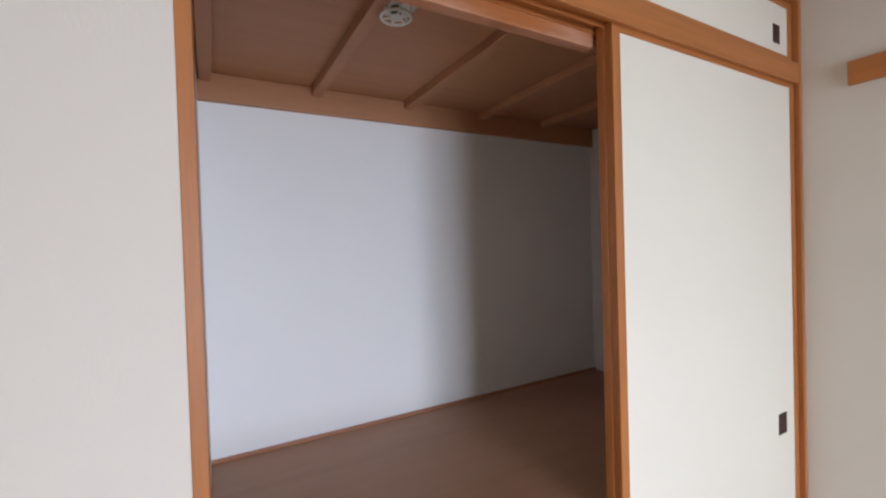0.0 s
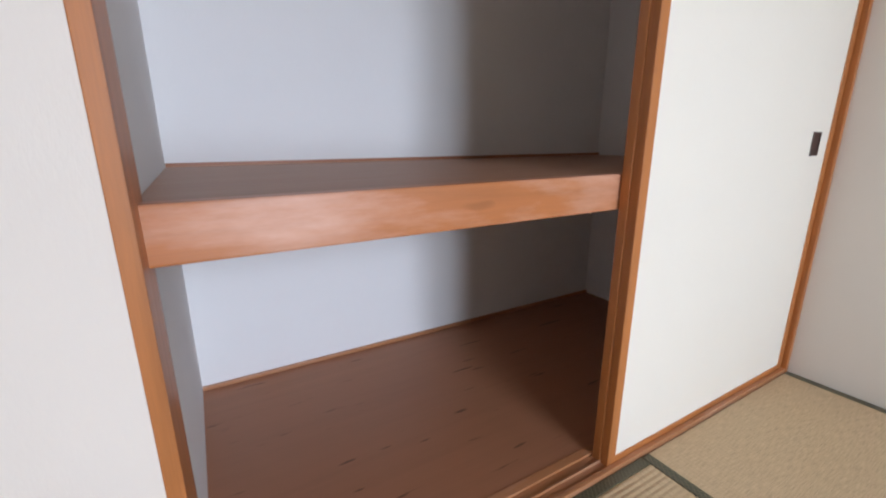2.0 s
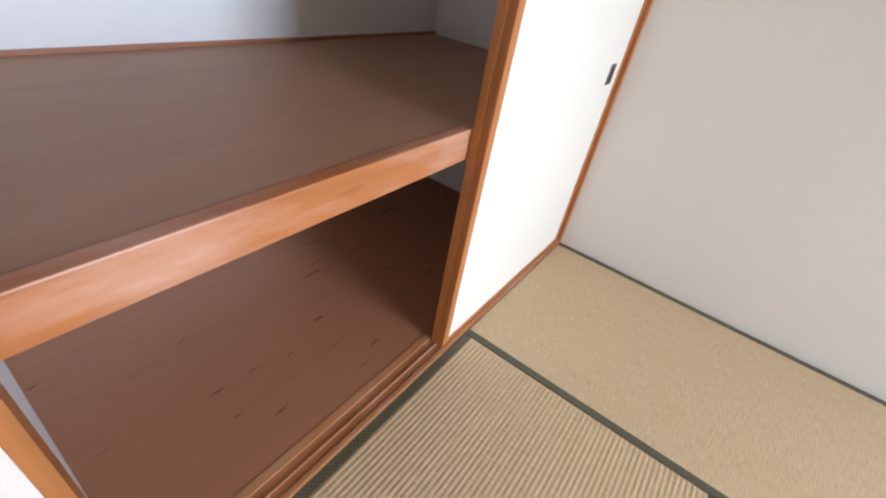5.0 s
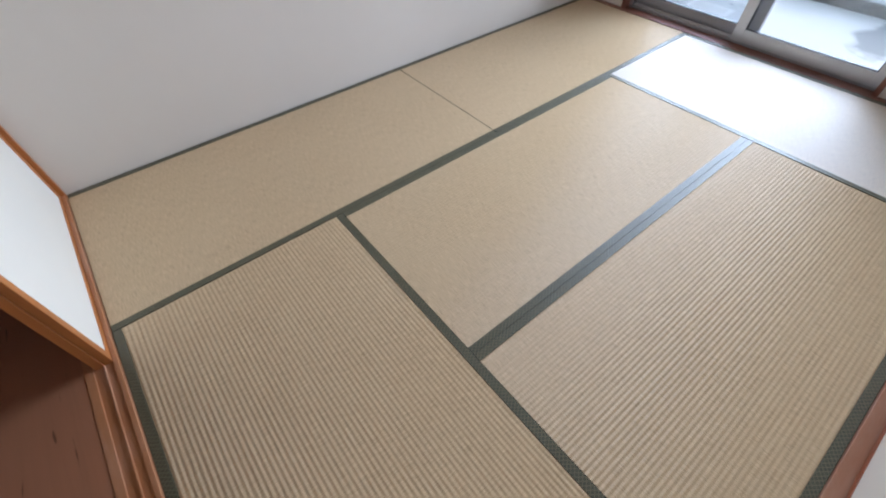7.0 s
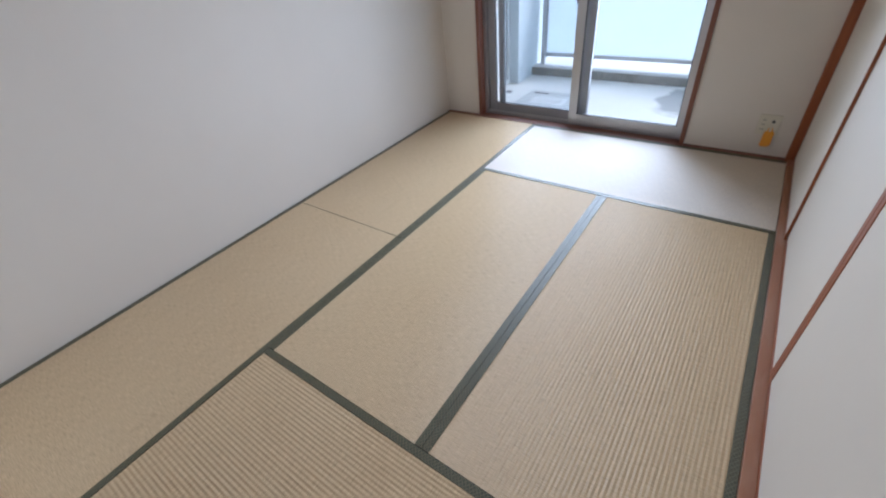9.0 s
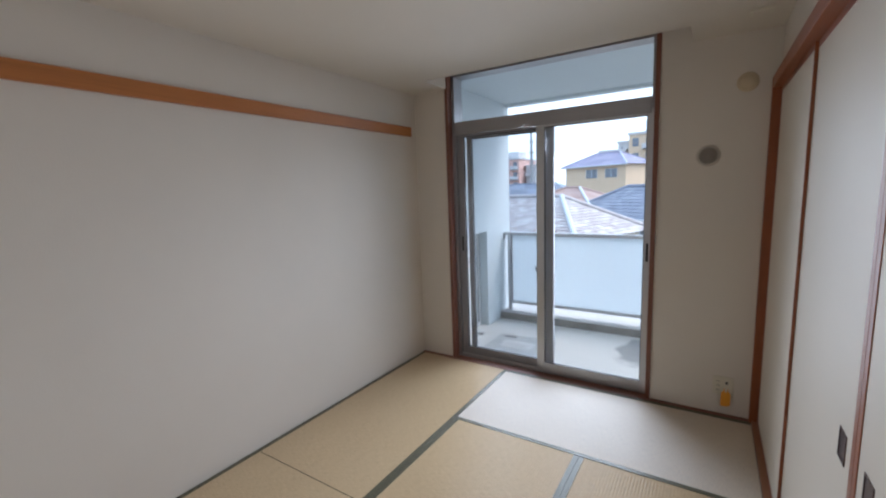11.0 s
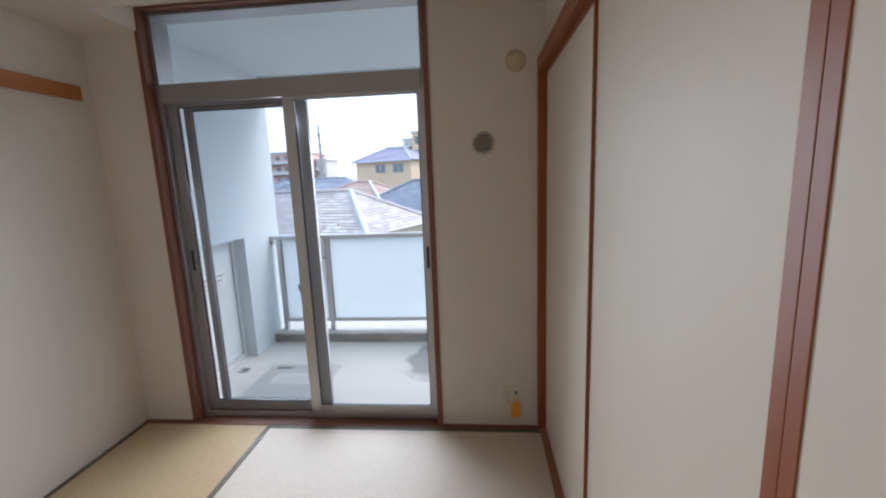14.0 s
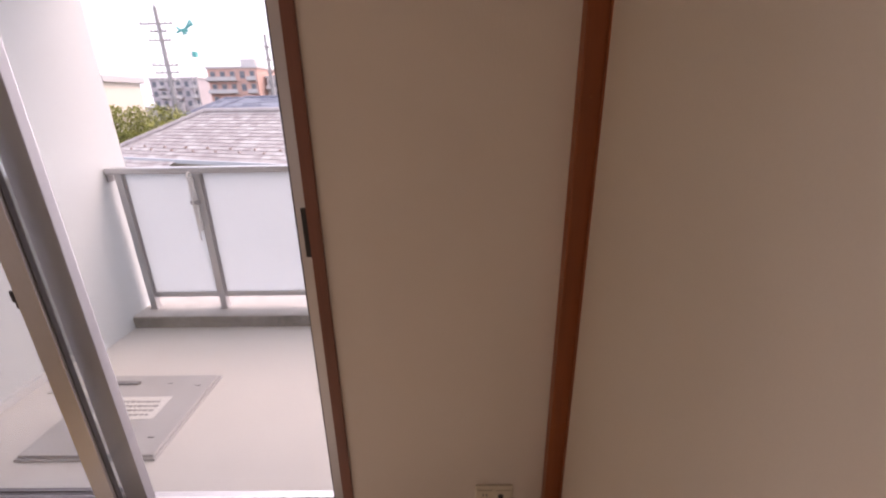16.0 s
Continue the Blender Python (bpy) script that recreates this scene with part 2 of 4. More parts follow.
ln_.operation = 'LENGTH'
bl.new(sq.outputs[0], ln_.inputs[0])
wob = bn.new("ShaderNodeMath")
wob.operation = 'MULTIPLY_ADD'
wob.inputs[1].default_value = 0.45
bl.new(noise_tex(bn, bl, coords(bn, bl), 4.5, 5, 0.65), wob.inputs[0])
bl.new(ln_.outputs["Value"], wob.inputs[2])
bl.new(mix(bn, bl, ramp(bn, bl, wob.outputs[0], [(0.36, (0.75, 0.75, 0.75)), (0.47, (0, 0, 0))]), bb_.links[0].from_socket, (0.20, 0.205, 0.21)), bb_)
M_CURB = plain("stained_concrete", (0.36, 0.345, 0.325), 0.85, 0, 40, 0.5, 0.4, 5.0, 0.003)
M_HATCH = plain("galvanised_hatch", (0.58, 0.58, 0.58), 0.5, 0.3, 60, 0.14, 0.08, 4.0)
M_PAPER = plain("white_label", (0.8, 0.8, 0.78), 0.5, 0, 200, 0.05, 0.0)
M_INK = plain("dark_ink", (0.05, 0.06, 0.06), 0.6)
M_REDINK = plain("red_ink", (0.55, 0.22, 0.2), 0.6)
M_GREYINK = plain("faded_grey_ink", (0.33, 0.34, 0.34), 0.6)
M_BOARD = plain("grey_partition_board", (0.68, 0.72, 0.72), 0.65, 0, 150, 0.06, 0.05)
M_WHITEALU = plain("white_coated_aluminium", (0.74, 0.75, 0.75), 0.4, 0.1, 200, 0.06, 0.02)


# ---- builders ----
def box(bm, lo, hi, bevel=0.0):
    """Adds one box between two corners, its edges eased."""
    vs = [bm.verts.new((x, y, z)) for x in (lo[0], hi[0]) for y in (lo[1], hi[1]) for z in (lo[2], hi[2])]
    fs = [bm.faces.new([vs[i] for i in q]) for q in ((0, 1, 3, 2), (4, 6, 7, 5), (0, 4, 5, 1), (2, 3, 7, 6), (0, 2, 6, 4), (1, 5, 7, 3))]
    if bevel:
        es = list({e for f in fs for e in f.edges})
        bmesh.ops.bevel(bm, geom=es, offset=bevel, segments=2, affect='EDGES', profile=0.6)
    return bm


def boxes(*pairs, bevel=0.0):
    bm = bmesh.new()
    for lo, hi in pairs:
        box(bm, lo, hi, bevel)
    return bm


def tube(bm, p, q, r, r2=None, n=14, cap=True):
    """Adds a round bar from p to q."""
    p, q = Vector(p), Vector(q)
    d = q - p
    m = Matrix.Translation((p + q) / 2) @ d.to_track_quat('Z', 'Y').to_matrix().to_4x4()
    bmesh.ops.create_cone(bm, cap_ends=cap, segments=n, radius1=r, radius2=r if r2 is None else r2, depth=d.length, matrix=m)
    return bm


def lathe(bm, prof, n=32, m=None):
    """Adds a turned body: profile of (radius, height)."""
    rings = []
    for r, h in prof:
        rings.append([bm.verts.new(((m or Matrix()) @ Vector((r * math.cos(a), r * math.sin(a), h)))) for a in (2 * math.pi * k / n for k in range(n))])
    for a, b in zip(rings, rings[1:]):
        for k in range(n):
            bm.faces.new((a[k], a[(k + 1) % n], b[(k + 1) % n], b[k]))
    bm.faces.new(rings[0][::-1])
    bm.faces.new(rings[-1])
    return bm


def ring(bm, R, r, m, n=32, k=8):
    """Adds a torus."""
    grid = [[bm.verts.new(m @ Vector(((R + r * math.cos(b)) * math.cos(a), (R + r * math.cos(b)) * math.sin(a), r * math.sin(b))))
             for b in (2 * math.pi * j / k for j in range(k))] for a in (2 * math.pi * i / n for i in range(n))]
    for i in range(n):
        for j in range(k):
            bm.faces.new((grid[i][j], grid[(i + 1) % n][j], grid[(i + 1) % n][(j + 1) % k], grid[i][(j + 1) % k]))
    return bm


def finish(name, bm, mat, smooth=False):
    bmesh.ops.recalc_face_normals(bm, faces=bm.faces)
    me = bpy.data.meshes.new(name)
    bm.to_mesh(me)
    bm.free()
    me.materials.append(mat)
    if smooth:
        for p in me.polygons:
            p.use_smooth = True
        me.set_sharp_from_angle(angle=radians(40))
    return new(name, me)


def part(name, bm, mat, parent, label="", smooth=False):
    ob = finish(name, bm, mat, smooth)
    ob.parent = parent
    ob.matrix_parent_inverse = parent.matrix_basis.inverted()
    return tagged(ob, label)


def thing(name, label, category, group="", at=(0, 0, 0), kind=""):
    ob = new(name)
    ob.empty_display_size = 0.1
    ob.location = at
    bpy.context.view_layer.update()
    return tagged(ob, label, category, group, kind)


def structure(name, bm, mat, label, category):
    return tagged(finish(name, bm, mat), label, category, kind="structure")


def writing(words, size, m, mat, parent):
    """Printed words as a thin mesh, set by m: x along the line, y up, z off the sheet."""
    cu = bpy.data.curves.new("printed_line", 'FONT')
    cu.body, cu.size, cu.align_x, cu.extrude, cu.offset = words, size, 'CENTER', 0.0003, 0.0007
    ob = new("printed_line", cu)
    bpy.context.view_layer.update()
    me = bpy.data.meshes.new_from_object(ob)
    bpy.data.objects.remove(ob)
    bpy.data.curves.remove(cu)
    me.transform(m)
    me.materials.clear()
    me.materials.append(mat)
    ob = new("printed_line", me)
    ob.parent, ob.matrix_parent_inverse = parent, parent.matrix_basis.inverted()
    return tagged(ob, kind="stuff")


# ---- the shell of the room ----
XR, YW, H = 2.72, 3.65, 2.42          # right wall line, window wall, ceiling
structure("floor", boxes(((-0.15, -1.1, -0.30), (2.9, 3.86, -0.05))), M_PLY, "bare sub-floor under straw mats", "floor")
structure("wall_west", boxes(((-0.15, 0.0, -0.05), (0.014, 3.86, 2.6)), ((-0.15, -1.1, -0.05), (0.0, 0.0, 2.6))), M_WALL, "plain white papered wall", "wall")
structure("wall_east", boxes(((XR + 0.03, -1.1, -0.05), (2.9, 3.86, 2.6))), M_WALL, "white papered wall behind the sliding panels", "wall")
structure("wall_over_panels", boxes(((2.642, 0.0, 2.145), (XR + 0.03, YW, H))), M_WALL, "white wall above the sliding panels", "wall")
structure("wall_south", boxes(((1.9875, -0.12, -0.05), (XR + 0.03, 0.0, 2.6)),), M_WALL, "white wall beside the closet opening", "wall")
structure("wall_north", boxes(((0.0, YW, -0.05), (0.345, 3.86, 2.6)), ((2.015, YW, -0.05), (XR + 0.03, 3.86, 2.6)),
                              ((0.345, YW, 2.545), (2.015, 3.86, 2.6)), ((0.345, YW, -0.13), (2.015, 3.86, -0.012))), M_WALL,
          "white papered wall around the balcony window", "wall")
structure("ceiling", boxes(((-0.0, -0.0, H), (XR + 0.03, 3.32, H + 0.18)), ((0.0, 3.32, H), (0.362, YW, H + 0.18)),
                           ((2.19, 3.32, H), (XR + 0.03, YW, H + 0.18)), ((0.362, 3.32, 2.55), (2.19, YW, H + 0.18))), M_CEIL,
          "off-white papered ceiling with curtain recess", "ceiling")
# ---- tatami mats ----
def tatami(x0, y0, x1, y1, along, label, rib, glare=False):
    """A straw mat: ribbed rush top, cloth borders on its long edges, a straw core."""
    t = thing("tatami_mat", label, "tatami mat", "straw mats on the floor", ((x0 + x1) / 2, (y0 + y1) / 2, -0.05))
    e, hw = 0.0006, 0.029
    # core coloured near-black to give the shade in seams between mats
    part("core", boxes(((x0 + e, y0 + e, -0.05), (x1 - e, y1 - e, -0.004))), M_BLACK, t)
    bm = bmesh.new()
    a0, a1, b0, b1 = (y0 + e, y1 - e, x0 + e, x1 - e) if along == "x" else (x0 + e, x1 - e, y0 + e, y1 - e)
    a0, a1, b0, b1 = a0 + hw, a1 - hw, b0 + 0.002, b1 - 0.002
    ribs = round((a1 - a0) / 0.0155)
    rows = []
    for k in range(ribs * 4 + 1):
        a = a0 + (a1 - a0) * k / (ribs * 4)
        z = -rib + rib * abs(math.sin(math.pi * k / 4)) ** 0.7
        rows.append([bm.verts.new((b, a, z) if along == "x" else (a, b, z)) for b in (b0, b1)])
    for p, q in zip(rows, rows[1:]):
        bm.faces.new((p[0], p[1], q[1], q[0]))
    top = part("rush_top", bm, M_TATAMI_GLARE if glare else M_TATAMI_X if along == "x" else M_TATAMI_Y, t)
    for p in top.data.polygons:
        p.use_smooth = True
    for lo, hi in ((a0 - hw, a0), (a1, a1 + hw)):
        c = ((b0, lo, -0.006), (b1, hi, 0.0008)) if along == "x" else ((lo, b0, -0.006), (hi, b1, 0.0008))
        part("border", boxes(c, bevel=0.0006), M_HERI, t, "dark green patterned cloth border")
    return t


XM = 2.613
tatami(0.016, 0.012, 0.91, 1.82, "y", "smooth straw tatami mat with green cloth borders beside wall", 0.0007)
tatami(0.016, 1.82, 0.91, 3.609, "y", "smooth straw tatami mat beside wall and window", 0.0007)
tatami(0.91, 0.012, XM, 0.91, "x", "ribbed straw tatami mat in front of the closet", 0.0022)
tatami(0.91, 0.91, 1.750, 2.73, "y", "straw tatami mat in the middle of the floor", 0.0011)
tatami(1.750, 0.91, XM, 2.73, "y", "ribbed straw tatami mat beside the sliding panels", 0.0024)
tatami(0.91, 2.73, XM, 3.609, "x", "straw tatami mat below the window, painted paler for window sheen", 0.0018, True)
tagged(finish("baseboard", boxes(((0.014, 3.61, -0.05), (0.343, 3.65, 0.004)), ((2.017, 3.61, -0.05), (2.599, 3.65, 0.004)), bevel=0.0015), M_CASE_X),
       "dark brown wooden strip between mats and window wall", "baseboard", kind="structure")

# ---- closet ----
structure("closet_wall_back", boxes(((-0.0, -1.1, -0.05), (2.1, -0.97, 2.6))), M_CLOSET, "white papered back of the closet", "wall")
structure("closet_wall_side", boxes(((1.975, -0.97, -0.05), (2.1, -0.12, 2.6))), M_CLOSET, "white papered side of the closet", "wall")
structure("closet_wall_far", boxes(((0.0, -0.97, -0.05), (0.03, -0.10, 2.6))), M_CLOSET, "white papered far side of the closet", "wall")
structure("closet_floor", boxes(((0.03, -0.97, -0.05), (1.975, -0.085, 0.012))), M_PLYF, "scuffed reddish-brown plywood closet floor", "floor")
structure("closet_ceiling", boxes(((0.03, -0.97, 2.165), (1.975, -0.075, 2.19))), M_PLY, "brown plywood closet ceiling", "ceiling")
for x in (1.95, 1.57, 1.18, 0.79, 0.40):
    structure("trim", boxes(((x - 0.019, -0.945, 2.133), (x + 0.019, -0.1005, 2.165)), bevel=0.003), M_PLY, "brown wooden batten under the closet ceiling", "batten")
structure("trim", boxes(((0.03, -0.97, 2.068), (1.975, -0.945, 2.165)), bevel=0.003), M_PLY, "brown wooden rail along the closet back", "rail")
structure("trim", boxes(((0.03, -0.97, 0.0121), (1.975, -0.958, 0.026)), bevel=0.002), M_SILL, "thin wooden strip along the closet floor", "trim")

shelf = thing("closet_shelf", "brown plywood closet shelf with worn orange wooden front beam", "shelf", at=(1.0, -0.5, 0.71))
part("board", boxes(((0.031, -0.957, 0.768), (1.974, -0.092, 0.790)), bevel=0.001), M_PLYS, shelf)
part("front_beam", boxes(((0.031, -0.091, 0.708), (1.974, -0.058, 0.793)), bevel=0.004), M_BEAM, shelf, "worn orange-brown wooden beam with scuffs")
part("back_strip", boxes(((0.031, -0.9695, 0.772), (1.974, -0.958, 0.802)), bevel=0.002), M_PLYF, shelf)

structure("closet_head_beam", boxes(((0.031, -0.1, 2.06), (1.974, -0.066, 2.163)), bevel=0.004), M_BEAM, "orange wooden beam inside the closet head", "beam")

# sill with two grooves, head with two grooves, side posts
def track(name, z0, z1, up, label):
    g = thing(name, label, "sliding track", kind="structure", at=(1.0, -0.03, z0))
    zb = (z0, z1 - 0.006) if up else (z0 + 0.010, z1)
    part("bed", boxes(((0.032, -0.085, zb[0]), (1.965, 0.0105, zb[1]))), M_SILL if up else M_WOOD_X, g)
    zr = (z1 - 0.006, z1) if up else (z0, z0 + 0.010)
    for ya, yb in ((-0.085, -0.060), (-0.0325, -0.0275), (-0.0035, 0.0105)):
        part("ridge", boxes(((0.032, ya, zr[0] - 0.0005), (1.965, yb, zr[1])), bevel=0.0015), M_SILL if up else M_WOOD_X, g)


track("closet_sill", -0.05, 0.014, True, "orange-brown grooved wooden sill of the closet")
track("closet_head", 2.097, 2.171, False, "orange-brown grooved wooden head of the closet")
structure("closet_post", boxes(((1.965, -0.12, -0.05), (1.9875, 0.003, H)), bevel=0.002), M_WOOD_Z, "orange-brown wooden post beside the closet", "post")
structure("closet_jamb", boxes(((0.0, -0.10, -0.05), (0.032, 0.012, H)), bevel=0.002), M_WOOD_Z, "orange-brown wooden jamb in the closet corner", "post")
structure("closet_top_rail", boxes(((0.032, -0.085, 2.395), (1.965, 0.01, H)), bevel=0.002), M_WOOD_X, "wooden rail above the small closet doors", "rail")


def pull(parent, c, w, h, axis, sgn):
    """A recessed rectangular finger pull: rim and sunk plate, on a panel facing along axis."""
    u = 1 if axis == "y" else 0
    def bb(a0, a1, z0, z1, d0, d1):
        lo, hi = [0, 0, z0], [0, 0, z1]
        lo[1 - u], hi[1 - u] = a0, a1
        d = sorted((c[u] + sgn * d0, c[u] + sgn * d1))
        lo[u], hi[u] = d
        return (tuple(lo), tuple(hi))
    a, z, t = c[1 - u], c[2], 0.006
    rim = boxes(bb(a - w / 2, a - w / 2 + t, z - h / 2, z + h / 2, -0.003, 0.0025), bb(a + w / 2 - t, a + w / 2, z - h / 2, z + h / 2, -0.003, 0.0025),
                bb(a - w / 2 + t, a + w / 2 - t, z - h / 2, z - h / 2 + t, -0.003, 0.0025), bb(a - w / 2 + t, a + w / 2 - t, z + h / 2 - t, z + h / 2, -0.003, 0.0025))
    p = part("pull", rim, M_HANDLE, parent, "dark recessed finger pull")
    part("plate", boxes(bb(a - w / 2 + t, a + w / 2 - t, z - h / 2 + t, z + h / 2 - t, -0.002, 0.0008)), M_HANDLE, p)


def closet_door(x0, x1, y, z0, z1, label, pull_x, pull_z, pull_w=0.034, pull_h=0.075):
    d = thing("closet_door", label, "sliding door", "closet sliding doors", ((x0 + x1) / 2, y, z0))
    f, r, th = 0.031, 0.024, 0.024
    part("paper_panel", boxes(((x0 + f, y - th + 0.004, z0 + r), (x1 - f, y - 0.003, z1 - r))), M_FUSUMA, d, "cream papered panel")
    for a, b in ((x0, x0 + f), (x1 - f, x1)):
        part("stile", boxes(((a, y - th, z0), (b, y, z1)), bevel=0.002), M_WOOD_Z, d, "orange-brown wooden stile")
    for a, b in ((z0, z0 + r), (z1 - r, z1)):
        part("rail", boxes(((x0 + f, y - th, a), (x1 - f, y - 0.0005, b)), bevel=0.002), M_WOOD_X, d, "orange-brown wooden rail")
    pull(d, (pull_x, y - 0.003, pull_z), pull_w, pull_h, "y", 1)
    return d


closet_door(0.034, 1.036, -0.004, 0.008, 2.105, "cream paper sliding closet door with orange wooden edge", 0.157, 0.855, 0.056)
closet_door(0.06, 1.038, -0.0295, 0.008, 2.105, "cream paper sliding closet door pushed behind another", 0.20, 0.855, 0.056)
closet_door(0.034, 1.02, -0.008, 2.173, 2.395, "small cream sliding door above the closet", 0.15, 2.263, 0.046, 0.066)
closet_door(1.0, 1.963, -0.050, 2.173, 2.395, "small cream sliding door high above the closet shelf", 1.84, 2.263, 0.046, 0.066)

# heat detector under the closet ceiling
DX, DY = 1.522, -0.262
det = thing("ceiling_detector", "milky plastic heat detector under the closet ceiling", "detector", at=(DX, DY, 2.165))
T = Matrix.Translation((DX, DY, 0))
part("base", lathe(bmesh.new(), [(0.060, 2.165), (0.060, 2.156), (0.052, 2.150), (0.036, 2.147)], 32, T), M_CLEAR, det, smooth=True)
part("guard_ring", ring(bmesh.new(), 0.038, 0.004, Matrix.Translation((DX, DY, 2.122))), M_CLEAR, det, smooth=True)
part("inner_ring", ring(bmesh.new(), 0.014, 0.0025, Matrix.Translation((DX, DY, 2.121)), 20, 6), M_CLEAR, det, smooth=True)
for k in range(6):
    a = math.pi / 3 * k + 0.4
    cx, cy = DX + 0.038 * math.cos(a), DY + 0.038 * math.sin(a)
    part("guard_leg", tube(bmesh.new(), (cx, cy, 2.122), (cx, cy, 2.150), 0.0035, n=8), M_CLEAR, det)
    part("spoke", tube(bmesh.new(), (DX, DY, 2.121), (cx, cy, 2.122), 0.0025, n=8), M_CLEAR, det)
part("sensor", lathe(bmesh.new(), [(0.013, 2.147), (0.013, 2.130), (0.008, 2.125)], 20, T), M_GREYP, det, smooth=True)

# picture rail on the west wall
tagged(finish("picture_rail", boxes(((0.012, 0.145, 2.044), (0.036, 3.56, 2.124)), bevel=0.003), M_WOOD_Y), "orange-brown wooden picture rail along the white wall", "picture rail", kind="structure")

# ---- sliding panels on the east side ----
structure("panel_sill", boxes(((XM + 0.001, 0.036, -0.05), (2.735, 3.615, 0.010)), bevel=0.002), M_SILL_Y, "red-brown wooden sill of the sliding panels", "sill")
structure("panel_head", boxes(((2.602, 0.012, 2.078), (2.745, 3.615, 2.145)), bevel=0.003), M_RED_Y, "red-brown wooden head rail over the sliding panels", "head rail")
structure("corner_post", boxes(((2.600, 3.615, -0.05), (2.745, 3.652, 2.1445)), bevel=0.003), M_RED_Z, "red-brown wooden post in the window corner", "post")
structure("corner_post_south", boxes(((2.6025, -0.002, -0.05), (2.745, 0.035, 2.1445)), bevel=0.003), M_RED_Z, "red-brown wooden post in the closet corner", "post")


def fusuma(y0, y1, x, wide0, wide1, label, pull_y=None):
    """A tall papered sliding panel; stiles may be wide or a thin dark edge."""
    d = thing("sliding_panel", label, "sliding panel", "tall sliding panels", (x, (y0 + y1) / 2, 0.012))
    th, z0, z1 = 0.021, 0.013, 2.084
    part("paper_panel", boxes(((x + 0.0025, y0 + wide0, z0 + 0.015), (x + th - 0.003, y1 - wide1, z1 - 0.030))), M_FUSUMA2, d, "cream vinyl-papered panel")
    for a, b, wd in ((y0, y0 + wide0, wide0), (y1 - wide1, y1, wide1)):
        part("stile", boxes(((x, a, z0), (x + th, b, z1)), bevel=0.0015), M_RED_Z, d, "dark red-brown stile")
    part("bottom_rail", boxes(((x, y0 + wide0, z0), (x + th, y1 - wide1, z0 + 0.015))), M_RED_Y, d)
    part("top_rail", boxes(((x + 0.0005, y0 + wide0, z1 - 0.030), (x + th, y1 - wide1, z1))), M_RED_Y, d)
    if pull_y:
        pull(d, (x + 0.0025, pull_y, 0.85), 0.066, 0.085, "x", -1)
    return d


YC = 1.764
fusuma(2.680, 3.612, 2.643, 0.006, 0.012, "cream sliding panel beside the window, set before another")
fusuma(YC, 2.76, 2.653, 0.029, 0.020, "cream sliding panel with red-brown stile and dark pull", YC + 0.110)
fusuma(0.78, YC - 0.001, 2.653, 0.029, 0.026, "cream closed sliding panel meeting another at its stile", YC - 0.110)
fusuma(0.036, 0.882, 2.643, 0.02, 0.02, "cream sliding panel beside the closet wall")
# ---- the balcony window ----
WX0, WX1, WZ0, WZ1 = 0.375, 1.985, 0.0, 2.534
cas = thing("window_casing", "red-brown wooden casing round the balcony window", "window casing", kind="structure", at=(1.18, 3.69, 0.0))
for a, b in ((0.345, WX0), (WX1, 2.015)):
    part("jamb", boxes(((a, 3.638, -0.012), (b, 3.74, 2.545)), bevel=0.002), M_CASE_Z, cas)
part("head", boxes(((WX0, 3.642, WZ1), (WX1, 3.74, 2.545)), bevel=0.002), M_CASE_X, cas)
part("sill", boxes(((WX0 - 0.03, 3.611, -0.05), (WX1 + 0.03, 3.637, 0.003)), ((WX0, 3.637, -0.05), (WX1, 3.70, 0.003)), bevel=0.002), M_CASE_X, cas, "dark red-brown wooden sill")

win = thing("window_1", "two-pane sliding aluminium balcony window with fixed upper pane", "window", kind="structure", at=(1.18, 3.76, 0.0))
fr = part("window_frame", boxes(((WX0, 3.70, 0.0), (WX0 + 0.028, 3.84, WZ1)), ((WX1 - 0.022, 3.70, 0.0), (WX1, 3.84, WZ1)), bevel=0.002), M_ALU, win, "bronze-grey aluminium frame")
part("frame_head", boxes(((WX0 + 0.028, 3.70, WZ1 - 0.018), (WX1 - 0.022, 3.84, WZ1)), bevel=0.002), M_ALU, win)
part("transom", boxes(((WX0 + 0.028, 3.685, 2.042), (WX1 - 0.022, 3.835, 2.138)), bevel=0.003), M_ALU, win, "broad aluminium transom bar")
part("transom_lip", boxes(((WX0 + 0.028, 3.68, 2.028), (WX1 - 0.022, 3.70, 2.043)), bevel=0.002), M_ALU, win)
sill = part("window_sill", boxes(((WX0 + 0.028, 3.70, 0.0), (WX1 - 0.022, 3.84, 0.02)), bevel=0.002), M_ALU, win, "aluminium sill with three tracks")
for y in (3.715, 3.757, 3.80):
    part("track", boxes(((WX0 + 0.03, y - 0.003, 0.02), (WX1 - 0.024, y + 0.003, 0.036)), bevel=0.001), M_ALU_L, sill)
p = part("upper_pane", boxes(((WX0 + 0.03, 3.765, 2.138), (WX1 - 0.024, 3.771, WZ1 - 0.018))), M_GLASS, win, "clear fixed upper pane")
p.visible_shadow = False


